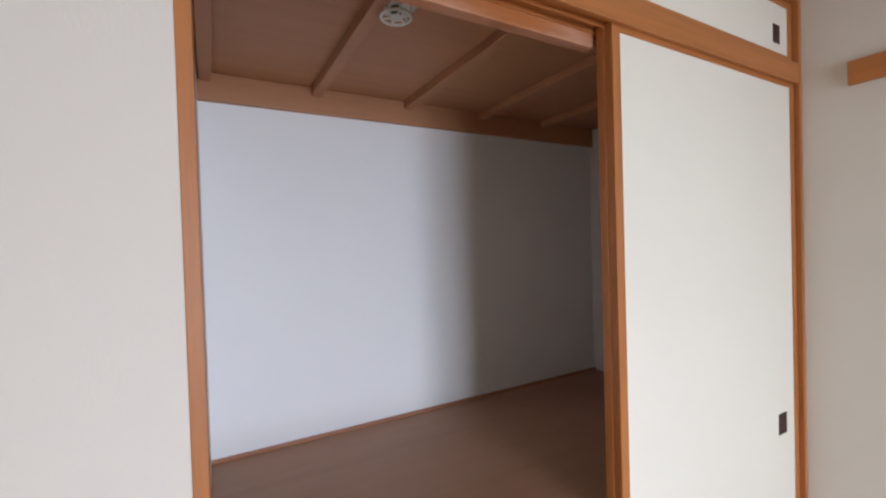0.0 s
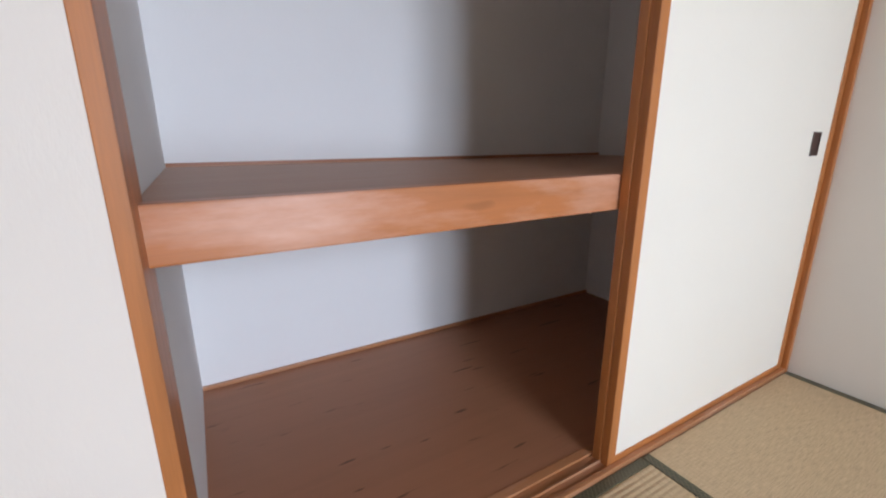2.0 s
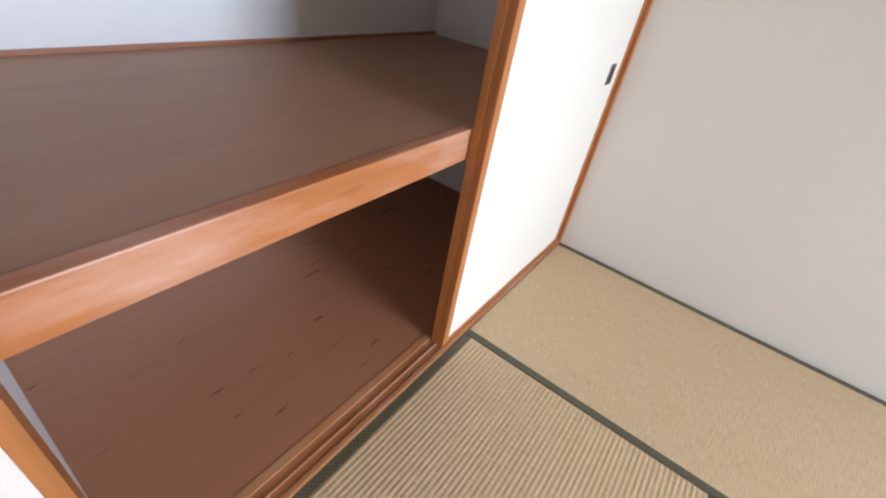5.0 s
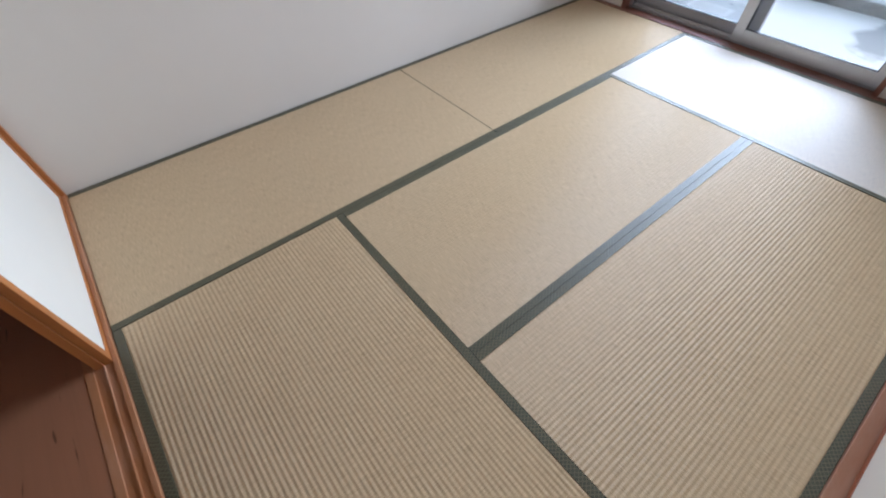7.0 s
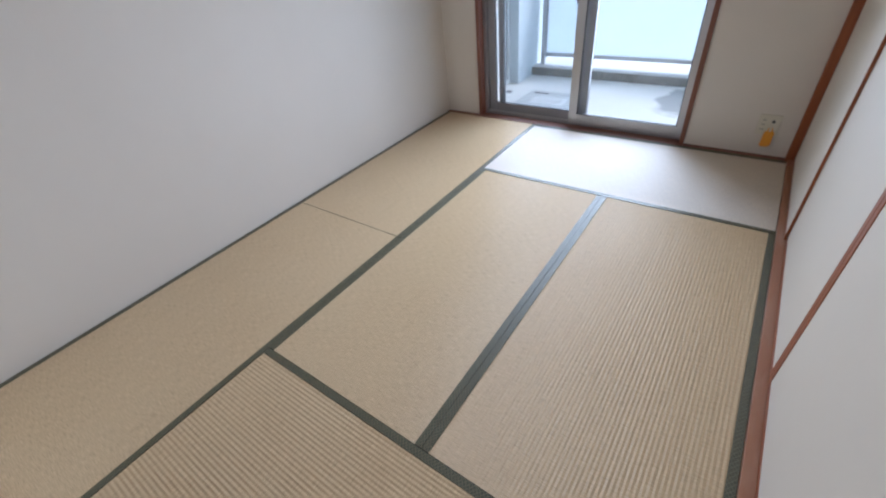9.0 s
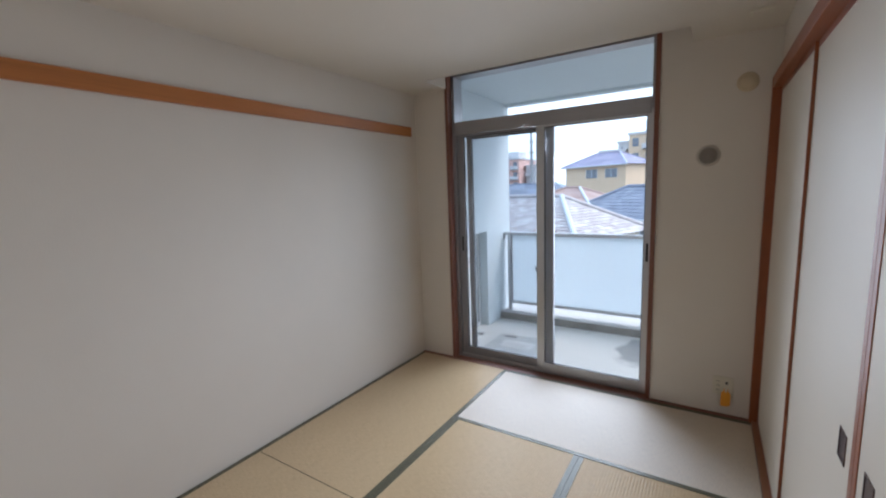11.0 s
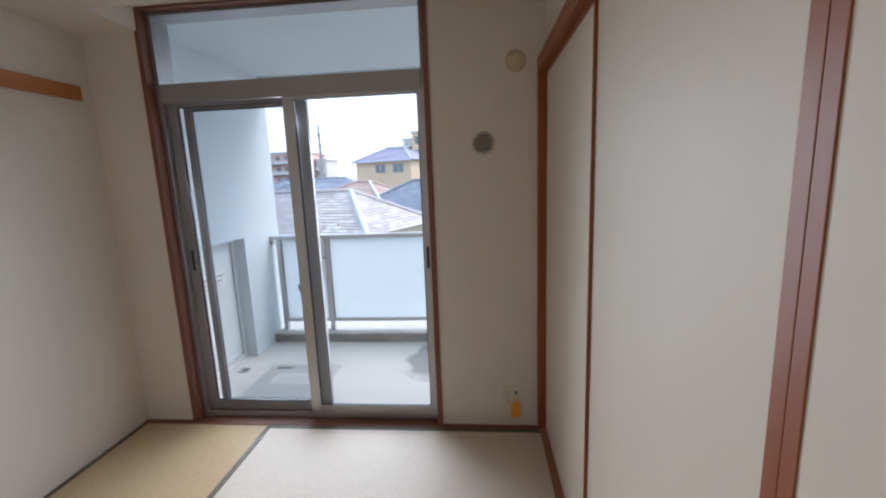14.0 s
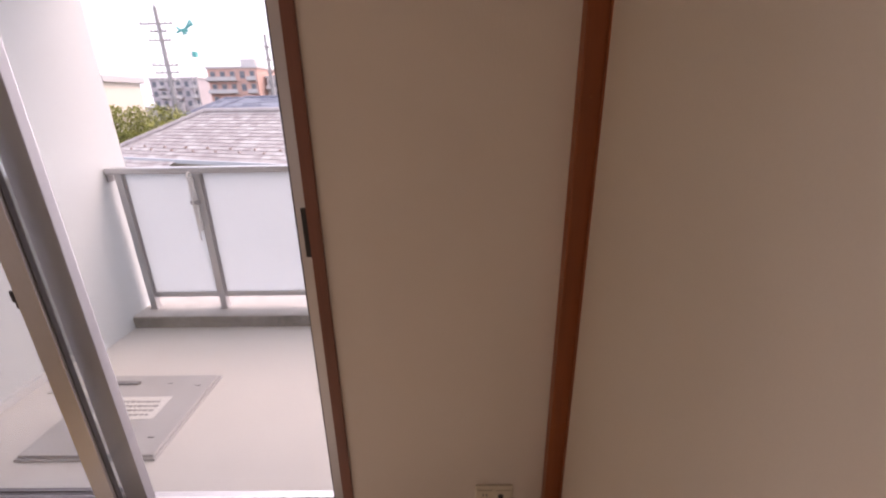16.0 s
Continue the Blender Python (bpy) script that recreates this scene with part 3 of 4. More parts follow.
def sash(name, x0, x1, y, z0, z1, l, r, bot, mat_, pane, label, pull_side=0):
    """A sliding sash: two stiles, two rails, gasket and pane, and a pull recess."""
    s = part(name, boxes(((x0, y, z0), (x0 + l, y + 0.03, z1)), bevel=0.002), mat_, win, label)
    part("stile", boxes(((x1 - r, y, z0), (x1, y + 0.03, z1)), bevel=0.002), mat_, s)
    part("bottom_rail", boxes(((x0 + l, y + 0.002, z0), (x1 - r, y + 0.028, z0 + bot)), bevel=0.002), mat_, s)
    part("top_rail", boxes(((x0 + l, y + 0.002, z1 - 0.040), (x1 - r, y + 0.028, z1)), bevel=0.002), mat_, s)
    g = 0.006
    part("gasket", boxes(((x0 + l, y + 0.008, z0 + bot), (x0 + l + g, y + 0.022, z1 - 0.040)), ((x1 - r - g, y + 0.008, z0 + bot), (x1 - r, y + 0.022, z1 - 0.040)),
                         ((x0 + l + g, y + 0.008, z0 + bot), (x1 - r - g, y + 0.022, z0 + bot + g)), ((x0 + l + g, y + 0.008, z1 - 0.040 - g), (x1 - r - g, y + 0.022, z1 - 0.040))), M_GASKET, s)
    q = part("pane", boxes(((x0 + l, y + 0.012, z0 + bot), (x1 - r, y + 0.018, z1 - 0.040))), pane, s, "clear glass pane")
    q.visible_shadow = False
    if pull_side:
        cx = x0 + l / 2 if pull_side < 0 else x1 - r / 2
        part("pull", boxes(((cx - 0.008, y - 0.003, 1.003), (cx + 0.008, y + 0.002, 1.134)), bevel=0.001), M_RUBBER, s, "black recessed sash pull")
    return s


sash("outer_sash", 0.403, 1.272, 3.742, 0.022, 2.056, 0.056, 0.075, 0.068, M_ALU_D, M_GLASS, "outer sliding aluminium sash", -1)
inner = sash("inner_sash", 1.148, 1.984, 3.693, 0.018, 2.056, 0.062, 0.044, 0.075, M_ALU_L, M_GLASS, "inner sliding aluminium sash", 1)
part("crescent_lock", boxes(((1.139, 3.696, 0.862), (1.1485, 3.708, 0.902)), ((1.135, 3.694, 0.882), (1.142, 3.702, 0.915)), bevel=0.002), M_RUBBER, inner, "black crescent lock")
sash("screen_sash", 0.470, 1.232, 3.786, 0.022, 2.04, 0.045, 0.067, 0.05, M_ALU_D, M_MESH, "sliding insect screen in aluminium frame")

# ---- fittings on the window wall ----
def wall_disc(name, x, z, label, cat, rim, face, R, slots):
    v = thing(name, label, cat, at=(x, YW, z))
    m = Matrix.Translation((x, YW, z)) @ Matrix.Rotation(radians(90), 4, 'X')
    part("rim", lathe(bmesh.new(), [(R, 0.0), (R, 0.005), (R * 0.95, 0.010), (R * 0.80, 0.013), (R * 0.77, 0.007)], 40, m), rim, v, smooth=True)
    if slots:
        for k in range(1, 6):
            part("grille_ring", ring(bmesh.new(), R * 0.145 * k, 0.0022, m @ Matrix.Translation((0, 0, 0.011)), 32, 6), rim, v, smooth=True)
        # back plate coloured near-black: the shade behind the grille
        part("back", lathe(bmesh.new(), [(R * 0.79, 0.001), (R * 0.79, 0.0075)], 32, m), face, v)
        part("hub", lathe(bmesh.new(), [(R * 0.08, 0.007), (R * 0.08, 0.013), (R * 0.05, 0.014)], 16, m), rim, v)
    else:
        part("cap", lathe(bmesh.new(), [(R * 0.67, 0.004), (R * 0.67, 0.011), (R * 0.5, 0.016), (R * 0.2, 0.018)], 32, m), face, v, smooth=True)
    return v


wall_disc("air_vent", 2.302, 1.715, "round ivory wall vent with dark ring grille", "air vent", M_VENT, M_GREYV, 0.066, True)
wall_disc("pipe_cover", 2.484, 2.136, "round yellowed plastic pipe cover on the wall", "pipe cover", M_BEIGE, M_BEIGE, 0.056, False)

SX = 2.452
sock = thing("wall_socket", "ivory double wall socket with telephone jack", "wall socket", at=(SX, YW, 0.2))
part("plate", boxes(((SX - 0.058, 3.641, 0.140), (SX + 0.058, 3.65, 0.264)), bevel=0.003), M_PLASTIC, sock)
for cx in (SX - 0.028, SX + 0.028):
    part("insert", boxes(((cx - 0.022, 3.6385, 0.155), (cx + 0.022, 3.6411, 0.249)), bevel=0.001), M_PLASTIC, sock)
for cz in (0.172, 0.202, 0.232):
    part("slot", boxes(((SX - 0.035, 3.6378, cz - 0.005), (SX - 0.032, 3.6386, cz + 0.005)), ((SX - 0.024, 3.6378, cz - 0.005), (SX - 0.021, 3.6386, cz + 0.005))), M_INK, sock)
part("jack", lathe(bmesh.new(), [(0.009, 0), (0.009, 0.002)], 16, Matrix.Translation((SX + 0.02, 3.6386, 0.226)) @ Matrix.Rotation(radians(90), 4, 'X')), M_INK, sock, "black round jack")
TX = SX + 0.018
tag = thing("paper_tag", "orange paper tag hanging from the wall socket", "tag", at=(TX, 3.636, 0.19))
tb = bmesh.new()
prof = [(-0.011, 0.188), (0.011, 0.188), (0.014, 0.172), (0.027, 0.155), (0.027, 0.080), (0.012, 0.066), (-0.022, 0.064), (-0.029, 0.074), (-0.027, 0.155), (-0.013, 0.172)]
f1 = [tb.verts.new((TX + a, 3.634 - 0.03 * (0.2 - z), z)) for a, z in prof]
f2 = [tb.verts.new((TX + a, 3.6365 - 0.03 * (0.2 - z), z)) for a, z in prof]
tb.faces.new(f1)
tb.faces.new(f2[::-1])
for k in range(len(prof)):
    tb.faces.new((f1[k], f2[k], f2[(k + 1) % len(prof)], f1[(k + 1) % len(prof)]))
part("hook", boxes(((TX - 0.007, 3.630, 0.165), (TX + 0.007, 3.6335, 0.200)), bevel=0.001), M_PLASTIC, tag, "pale plastic hook")
part("card", tb, M_ORANGE, tag)
plate = thing("ceiling_plate", "small square white plate on the ceiling", "ceiling plate", at=(2.507, 3.287, H))
part("cover", boxes(((2.455, 3.245, H - 0.012), (2.56, 3.335, H)), bevel=0.003), M_PLASTIC, plate)
part("inset", boxes(((2.475, 3.262, H - 0.0145), (2.54, 3.318, H - 0.011)), bevel=0.001), M_CEIL, plate)

# ---- balcony ----
ZB, YB = -0.13, 5.30
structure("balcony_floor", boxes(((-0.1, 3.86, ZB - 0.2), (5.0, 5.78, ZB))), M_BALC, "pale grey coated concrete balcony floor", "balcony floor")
structure("balcony_curb", boxes(((0.07, YB, ZB - 0.2), (5.0, 5.80, -0.048)), bevel=0.006), M_CURB, "stained concrete kerb under the balcony rail", "kerb")
structure("balcony_coping", boxes(((0.07, YB + 0.008, -0.0485), (5.0, 5.80, -0.042)), bevel=0.002), plain("pale_coping_concrete", (0.55, 0.54, 0.52), 0.8, 0, 40, 0.25, 0.3, 4.0, 0.002), "pale concrete top of the balcony kerb", "coping")
structure("balcony_wall", boxes(((-0.12, 3.86, 1.048), (0.07, 4.945, 2.72)), ((-0.12, 4.945, ZB - 0.2), (0.07, 5.62, 2.72)), ((-0.12, 3.86, ZB - 0.2), (-0.07, 4.945, 1.048))), M_STUCCO, "pale blue-grey stucco wall beside the balcony", "wall")
structure("balcony_ceiling", boxes(((-0.12, 3.861, 2.60), (5.0, 5.62, 2.75)), ((-0.12, 5.50, 2.568), (5.0, 5.62, 2.60))), M_STUCCO, "pale stucco slab above the balcony", "balcony slab")
structure("outer_wall", boxes(((2.9, 3.70, ZB - 0.2), (5.0, 3.86, 2.75)), ((-8.0, 3.70, -6.2), (-0.15, 3.86, 6.0)), ((5.0, 3.70, -6.2), (9.0, 3.86, 6.0))), M_STUCCO, "pale stucco outer wall of the flats", "wall")

pb = thing("escape_partition", "grey escape partition board set back in the balcony wall", "partition", at=(-0.05, 4.4, ZB))
part("board", boxes(((-0.069, 3.88, ZB + 0.045), (-0.056, 4.905, 1.015)), bevel=0.001), M_BOARD, pb)
part("side_trim", boxes(((-0.069, 4.905, ZB), (-0.035, 4.943, 1.046)), bevel=0.003), M_WHITEALU, pb)
part("top_trim", boxes(((-0.069, 3.88, 1.015), (-0.035, 4.905, 1.046)), bevel=0.003), M_WHITEALU, pb)
part("bottom_trim", boxes(((-0.069, 3.88, ZB), (-0.030, 4.905, ZB + 0.045)), bevel=0.003), M_WHITEALU, pb)
# dark strips added to paint the shaded gap between board and trim
part("gasket", boxes(((-0.056, 3.88, 1.007), (-0.050, 4.905, 1.0148))), M_ALU_D, pb)
part("gasket", boxes(((-0.056, 4.897, ZB + 0.046), (-0.050, 4.9048, 1.006))), M_ALU_D, pb)

lab = thing("escape_notice", "white printed escape notice on the partition board", "notice", at=(-0.055, 4.6, 0.71))
part("sheet", boxes(((-0.0559, 4.43, 0.642), (-0.0546, 4.785, 0.780))), M_PAPER, lab)
for z, words, size in ((0.733, "非常の際には、ここを破って", 0.0275), (0.688, "隣戸へ避難出来ます", 0.0275)):
    writing(words, size, Matrix.Translation((-0.0543, 4.608, z)) @ Matrix.Rotation(radians(90), 4, 'Z') @ Matrix.Rotation(radians(90), 4, 'X'), M_INK, lab)
part("printed_bar", boxes(((-0.0548, 4.46, 0.656), (-0.0539, 4.69, 0.667))), M_REDINK, lab)

hatch = thing("escape_hatch", "galvanised steel escape hatch lid on the balcony floor", "hatch", at=(0.66, 4.49, ZB))
part("frame", boxes(((0.345, 4.12, ZB), (0.99, 4.725, ZB + 0.012)), bevel=0.003), M_HATCH, hatch)
part("lid", boxes(((0.358, 4.133, ZB + 0.012), (0.977, 4.712, ZB + 0.026)), bevel=0.004), M_HATCH, hatch)
part("handle", boxes(((0.43, 4.625, ZB + 0.026), (0.57, 4.655, ZB + 0.034)), bevel=0.003), M_ALU, hatch)
for cx, cy in ((0.90, 4.24), (0.91, 4.62), (0.74, 4.64), (0.60, 4.20)):
    part("stud", boxes(((cx - 0.016, cy - 0.006, ZB + 0.025), (cx + 0.016, cy + 0.006, ZB + 0.03)), bevel=0.002), M_ALU_L, hatch)
lab2 = thing("hatch_notice", "white printed notice stuck on the hatch lid", "notice", at=(0.67, 4.49, ZB + 0.026))
part("sheet", boxes(((0.495, 4.355, ZB + 0.0262), (0.825, 4.525, ZB + 0.0275))), M_PAPER, lab2)
for r, cy in enumerate((4.38, 4.412, 4.444, 4.478)):
    x, k = 0.525, 0
    while x < 0.78:
        wd = 0.013 + 0.006 * ((k * 5 + r) % 3)
        part("printed_bar", boxes(((x, cy, ZB + 0.0272), (x + wd, cy + 0.014, ZB + 0.0282))), M_GREYINK, lab2)
        x += wd + 0.008
        k += 1

drain = thing("floor_drain", "small grey floor drain on the balcony", "drain", at=(0.114, 4.635, ZB))
part("flange", boxes(((0.069, 4.59, ZB), (0.159, 4.68, ZB + 0.007)), bevel=0.003), M_HATCH, drain)
part("grate", boxes(*[((0.084, 4.61 + 0.012 * k, ZB + 0.0065), (0.144, 4.615 + 0.012 * k, ZB + 0.010)) for k in range(5)]), M_ALU, drain)

YR = 5.45
rail = thing("balcony_rail", "grey aluminium balcony rail with milky glass panels", "balcony rail", at=(2.0, YR, -0.042))
POSTS = (0.148, 0.668, 1.92, 3.1, 4.3)
for x in POSTS:
    q = part("post", boxes(((x - 0.022, YR - 0.025, -0.042), (x + 0.022, YR + 0.025, 0.95)), bevel=0.003), M_ALU_L, rail)
    part("foot", boxes(((x - 0.03, YR - 0.033, -0.0421), (x + 0.03, YR + 0.033, -0.034)), bevel=0.002), M_ALU_L, q)
part("handrail", boxes(((0.07, YR - 0.035, 0.95), (5.0, YR + 0.035, 0.99)), bevel=0.008), M_ALU_L, rail)
part("wall_bracket", boxes(((0.07, YR - 0.03, 0.90), (0.082, YR + 0.03, 0.98)), bevel=0.003), M_ALU, rail)
for a, b in zip(POSTS, POSTS[1:]):
    part("bottom_rail", boxes(((a + 0.022, YR - 0.016, 0.05), (b - 0.022, YR + 0.016, 0.085)), bevel=0.003), M_ALU_L, rail)
    part("glass_panel", boxes(((a + 0.034, YR - 0.004, 0.085), (b - 0.034, YR + 0.004, 0.95))), M_FROST, rail, "milky glass panel")
    for c in (a + 0.022, b - 0.034):
        part("bead", boxes(((c, YR - 0.012, 0.085), (c + 0.012, YR + 0.012, 0.95)), bevel=0.002), M_ALU, rail)
hx = 0.634
hang = thing("pole_holder", "white laundry pole holder on the balcony rail post", "pole holder", at=(hx, YR - 0.03, 0.6))
part("arm", boxes(((hx - 0.016, YR - 0.055, 0.56), (hx + 0.016, YR - 0.026, 0.93)), bevel=0.008), M_WHITEALU, hang)
part("hook", ring(bmesh.new(), 0.024, 0.006, Matrix.Translation((hx, YR - 0.05, 0.935)) @ Matrix.Rotation(radians(90), 4, 'Y'), 24, 8), M_WHITEALU, hang, smooth=True)
part("pivot", tube(bmesh.new(), (hx - 0.02, YR - 0.05, 0.76), (hx + 0.035, YR - 0.05, 0.76), 0.014), M_ALU, hang)
part("brace", tube(bmesh.new(), (hx, YR - 0.066, 0.50), (hx, YR - 0.06, 0.80), 0.007, n=8), M_WHITEALU, hang)

# ---- the neighbourhood beyond the balcony ----
ZG = -6.2
structure("ground", boxes(((-900, -60, ZG - 0.5), (700, 1500, ZG))), plain("asphalt_and_gardens", (0.17, 0.165, 0.155), 0.9, 0, 3, 0.3, 0.2, 0.05), "grey streets and yards between the houses", "ground")
M_ROOF1 = roof_tiles("weathered_slate", (0.28, 0.24, 0.235), (0.34, 0.30, 0.295), (0.50, 0.48, 0.47))
M_ROOF2 = roof_tiles("blue_grey_slate", (0.10, 0.12, 0.16), (0.16, 0.18, 0.24), (0.22, 0.25, 0.3))
M_ROOF3 = roof_tiles("brown_red_slate", (0.24, 0.15, 0.13), (0.32, 0.21, 0.18), (0.38, 0.28, 0.25))
M_ROOF4 = roof_tiles("violet_grey_slate", (0.17, 0.16, 0.23), (0.22, 0.21, 0.30), (0.28, 0.27, 0.36))
M_HIP = plain("pale_ridge_metal", (0.5, 0.54, 0.58), 0.45, 0.2)
M_RENDER = plain("cream_render", (0.60, 0.54, 0.44), 0.85, 0, 20, 0.12, 0.1, 0.5)
M_PALE = plain("pale_cream_render", (0.72, 0.67, 0.58), 0.85, 0, 20, 0.08, 0.1, 0.5)
# far facades, bands and panes lightened: haze and glare put in the colours
M_ORNG = plain("ochre_render", (0.62, 0.47, 0.33), 0.85, 0, 20, 0.12, 0.1, 0.5)
M_PINK = plain("hazed_pink_tile", (0.64, 0.40, 0.34), 0.7, 0, 8, 0.15, 0.05, 0.3)
M_MAUVE = plain("hazed_mauve_facade", (0.50, 0.46, 0.48), 0.7, 0, 8, 0.12, 0.05, 0.3)
M_BAND = plain("pale_balcony_band", (0.56, 0.55, 0.55), 0.7, 0, 8, 0.15, 0.05, 0.3)
M_WPANE = plain("dark_far_glass", (0.16, 0.18, 0.21), 0.2, 0, 10, 0.2, 0.0)
M_CONC = plain("pole_concrete", (0.34, 0.34, 0.34), 0.85, 0, 20, 0.2, 0.1)
M_TEAL = plain("teal_crane_paint", (0.05, 0.42, 0.40), 0.5)
M_WIRE = plain("grey_wire", (0.2, 0.2, 0.2), 0.6)


def slope_slates(bm, o, u, v, w0, w1, length, step, wide):
    """Slate courses on a roof slope. o: eave start, u: along the eave, v: up the slope; the slope narrows from both ends by w0, w1."""
    nrm = u.cross(v).normalized()
    L = length
    total = L[1]
    k = 0
    d = 0.0
    while d < total:
        f = d / total
        a, b = w0 * f, L[0] - w1 * f
        x = a - (wide * 0.5 if k % 2 else 0)
        f2 = min(1, (d + step) / total)
        a2, b2 = w0 * f2, L[0] - w1 * f2
        while x < b:
            xa, xb = max(x, a), min(x + wide - 0.012, b)
            ta, tb = max(x, a2), min(x + wide - 0.012, b2)
            if xb - xa > 0.03:
                if tb <= ta:
                    ta = tb = min(max((xa + xb) / 2, a2), b2)
                lift = nrm * 0.018
                p = [o + u * xa + v * d + lift, o + u * xb + v * d + lift, o + u * tb + v * min(d + step * 1.02, total), o + u * ta + v * min(d + step * 1.02, total)]
                base = [o + u * xa + v * d, o + u * xb + v * d]
                vs = [bm.verts.new(q) for q in p]
                bs = [bm.verts.new(q) for q in base]
                if tb > ta:
                    bm.faces.new(vs)
                else:
                    bm.faces.new(vs[:3])
                bm.faces.new((bs[0], bs[1], vs[1], vs[0]))
            x += wide
        d += step
        k += 1


def hip_house(name, label, peak, turn, ridge, run, rise, wall_mat, roof_mat, slate=(0.28, 0.9), hips=True, windows=True, eave=0.5, wing=None):
    """A hipped house. peak: the ridge end; the ridge runs away along -x of its own axes; run, rise: of every slope."""
    h = thing(name, label, "house", at=(peak[0], peak[1], ZG))
    R = Matrix.Translation(peak) @ Matrix.Rotation(radians(turn), 4, 'Z')
    A, B = Vector((0, 0, 0)), Vector((-ridge, 0, 0))
    c = [Vector((run, -run, -rise)), Vector((run, run, -rise)), Vector((-ridge - run, run, -rise)), Vector((-ridge - run, -run, -rise))]
    sl = math.hypot(run, rise)
    bm = bmesh.new()
    faces = ((c[3], c[0], ridge), (c[0], c[1], 0), (c[1], c[2], ridge), (c[2], c[3], 0))
    for p, q, top in faces:
        u = (q - p).normalized()
        ap = {0: B, 1: A, 2: A, 3: B}[[c[3], c[0], c[1], c[2]].index(p)]
        up = Vector((-u.y, u.x, 0))
        v = (up * run + Vector((0, 0, rise))).normalized()
        slope_slates(bm, p, u, v, run, run, ((q - p).length, sl), *slate)
    if wing:
        k = wing[2] / sl
        o = Vector((wing[0], -run - run * k, -rise - rise * k))
        slope_slates(bm, o, Vector((1, 0, 0)), Vector((0, run, rise)).normalized(), 0, 0, (wing[1] - wing[0], wing[2]), *slate)
    base = bmesh.new()
    vv = [base.verts.new(q + Vector((0, 0, -0.01))) for q in (*c, A, B)]
    for f in ((0, 4, 5, 3), (0, 1, 4), (1, 2, 5, 4), (2, 3, 5), (3, 2, 1, 0)):
        base.faces.new([vv[i] for i in f])
    for b_ in (bm, base):
        b_.transform(R)
    roof = part("roof", base, roof_mat, h)
    tagged(part("slates", bm, roof_mat, roof), kind="stuff")
    if hips:
        for p, q in ((A, c[0]), (A, c[1]), (B, c[2]), (B, c[3]), (A, B)):
            part("ridge_cap", tube(bmesh.new(), R @ (p + Vector((0, 0, 0.02))), R @ (q + Vector((0, 0, 0.02))), 0.1, n=8), M_HIP if q is c[0] else roof_mat, roof, "ridge cap")
    w = bmesh.new()
    box(w, (-ridge - run + eave, -run + eave, ZG - peak[2]), (run - eave, run - eave, -rise + 0.02))
    w.transform(R)
    part("wall", w, wall_mat, h)
    g = bmesh.new()
    box(g, (-ridge - run - 0.06, -run - 0.1, -rise - 0.12), (run + 0.06, -run + 0.02, -rise + 0.015), 0.01)
    g.transform(R)
    part("gutter", g, M_HIP, h)
    if windows:
        for k in range(max(1, int((ridge + 2 * run - 2) / 3.2))):
            x = run - eave - 2.2 - 3.2 * k
            g = bmesh.new()
            box(g, (x - 0.9, -run + eave - 0.05, -rise - 1.7), (x + 0.9, -run + eave + 0.02, -rise - 0.5))
            g.transform(R)
            wn_ = part("window", g, M_WPANE, h)
            for a in (-0.95, -0.03, 0.9):
                g = bmesh.new()
                box(g, (x + a, -run + eave - 0.09, -rise - 1.75), (x + a + 0.06, -run + eave - 0.04, -rise - 0.45))
                g.transform(R)
                part("frame", g, M_HIP, wn_)
    return h


hip_house("house", "neighbouring house with weathered pale slate hip roof", (-3.15, 18.60, 1.08), -20.4, 4.4, 2.67, 1.5, M_RENDER, M_ROOF1, (0.2, 0.36), wing=(-7.0, -3.03, 1.7))
# snow guards in a row above the eave of the near roof
near_roof = [o for o in scene.objects if o.name == "roof"][0]
RN = Matrix.Translation((-3.15, 18.60, 1.08)) @ Matrix.Rotation(radians(-20.4), 4, 'Z')
for k in range(15):
    g = bmesh.new()
    f = 0.80 if k % 2 else 0.86
    q = RN @ Vector((1.5 - 0.52 * k, -2.67 * f, -1.5 * f + 0.05))
    box(g, q - Vector((0.025, 0.04, 0.03)), q + Vector((0.025, 0.04, 0.03)), 0.008)
    part("snow_guard", g, M_ROOF3, near_roof)
hip_house("house", "house with blue-grey slate roof", (-9.5, 38.0, 1.75), 6, 4.0, 4.0, 1.9, M_RENDER, M_ROOF2, (0.5, 1.4))
hip_house("house", "house with brown-red slate roof", (-5.6, 31.0, 1.35), -20, 1.2, 3.2, 1.5, M_RENDER, M_ROOF3, (0.5, 1.4))
hip_house("house", "house with glossy blue-grey tiled roof", (0.6, 28.0, 1.35), -25, 3.0, 3.2, 1.8, M_RENDER, M_ROOF2, (0.35, 0.35))
hip_house("house", "house with dark slate roof behind others", (-13.5, 44.0, 1.75), 8, 4.5, 4.0, 1.9, M_RENDER, M_ROOF2, (0.5, 1.4))
hip_house("house", "large ochre house with purple-blue hip roof", (-8.9, 65.0, 6.0), -25, 3.9, 3.6, 1.9, M_ORNG, M_ROOF4, (0.6, 1.8))


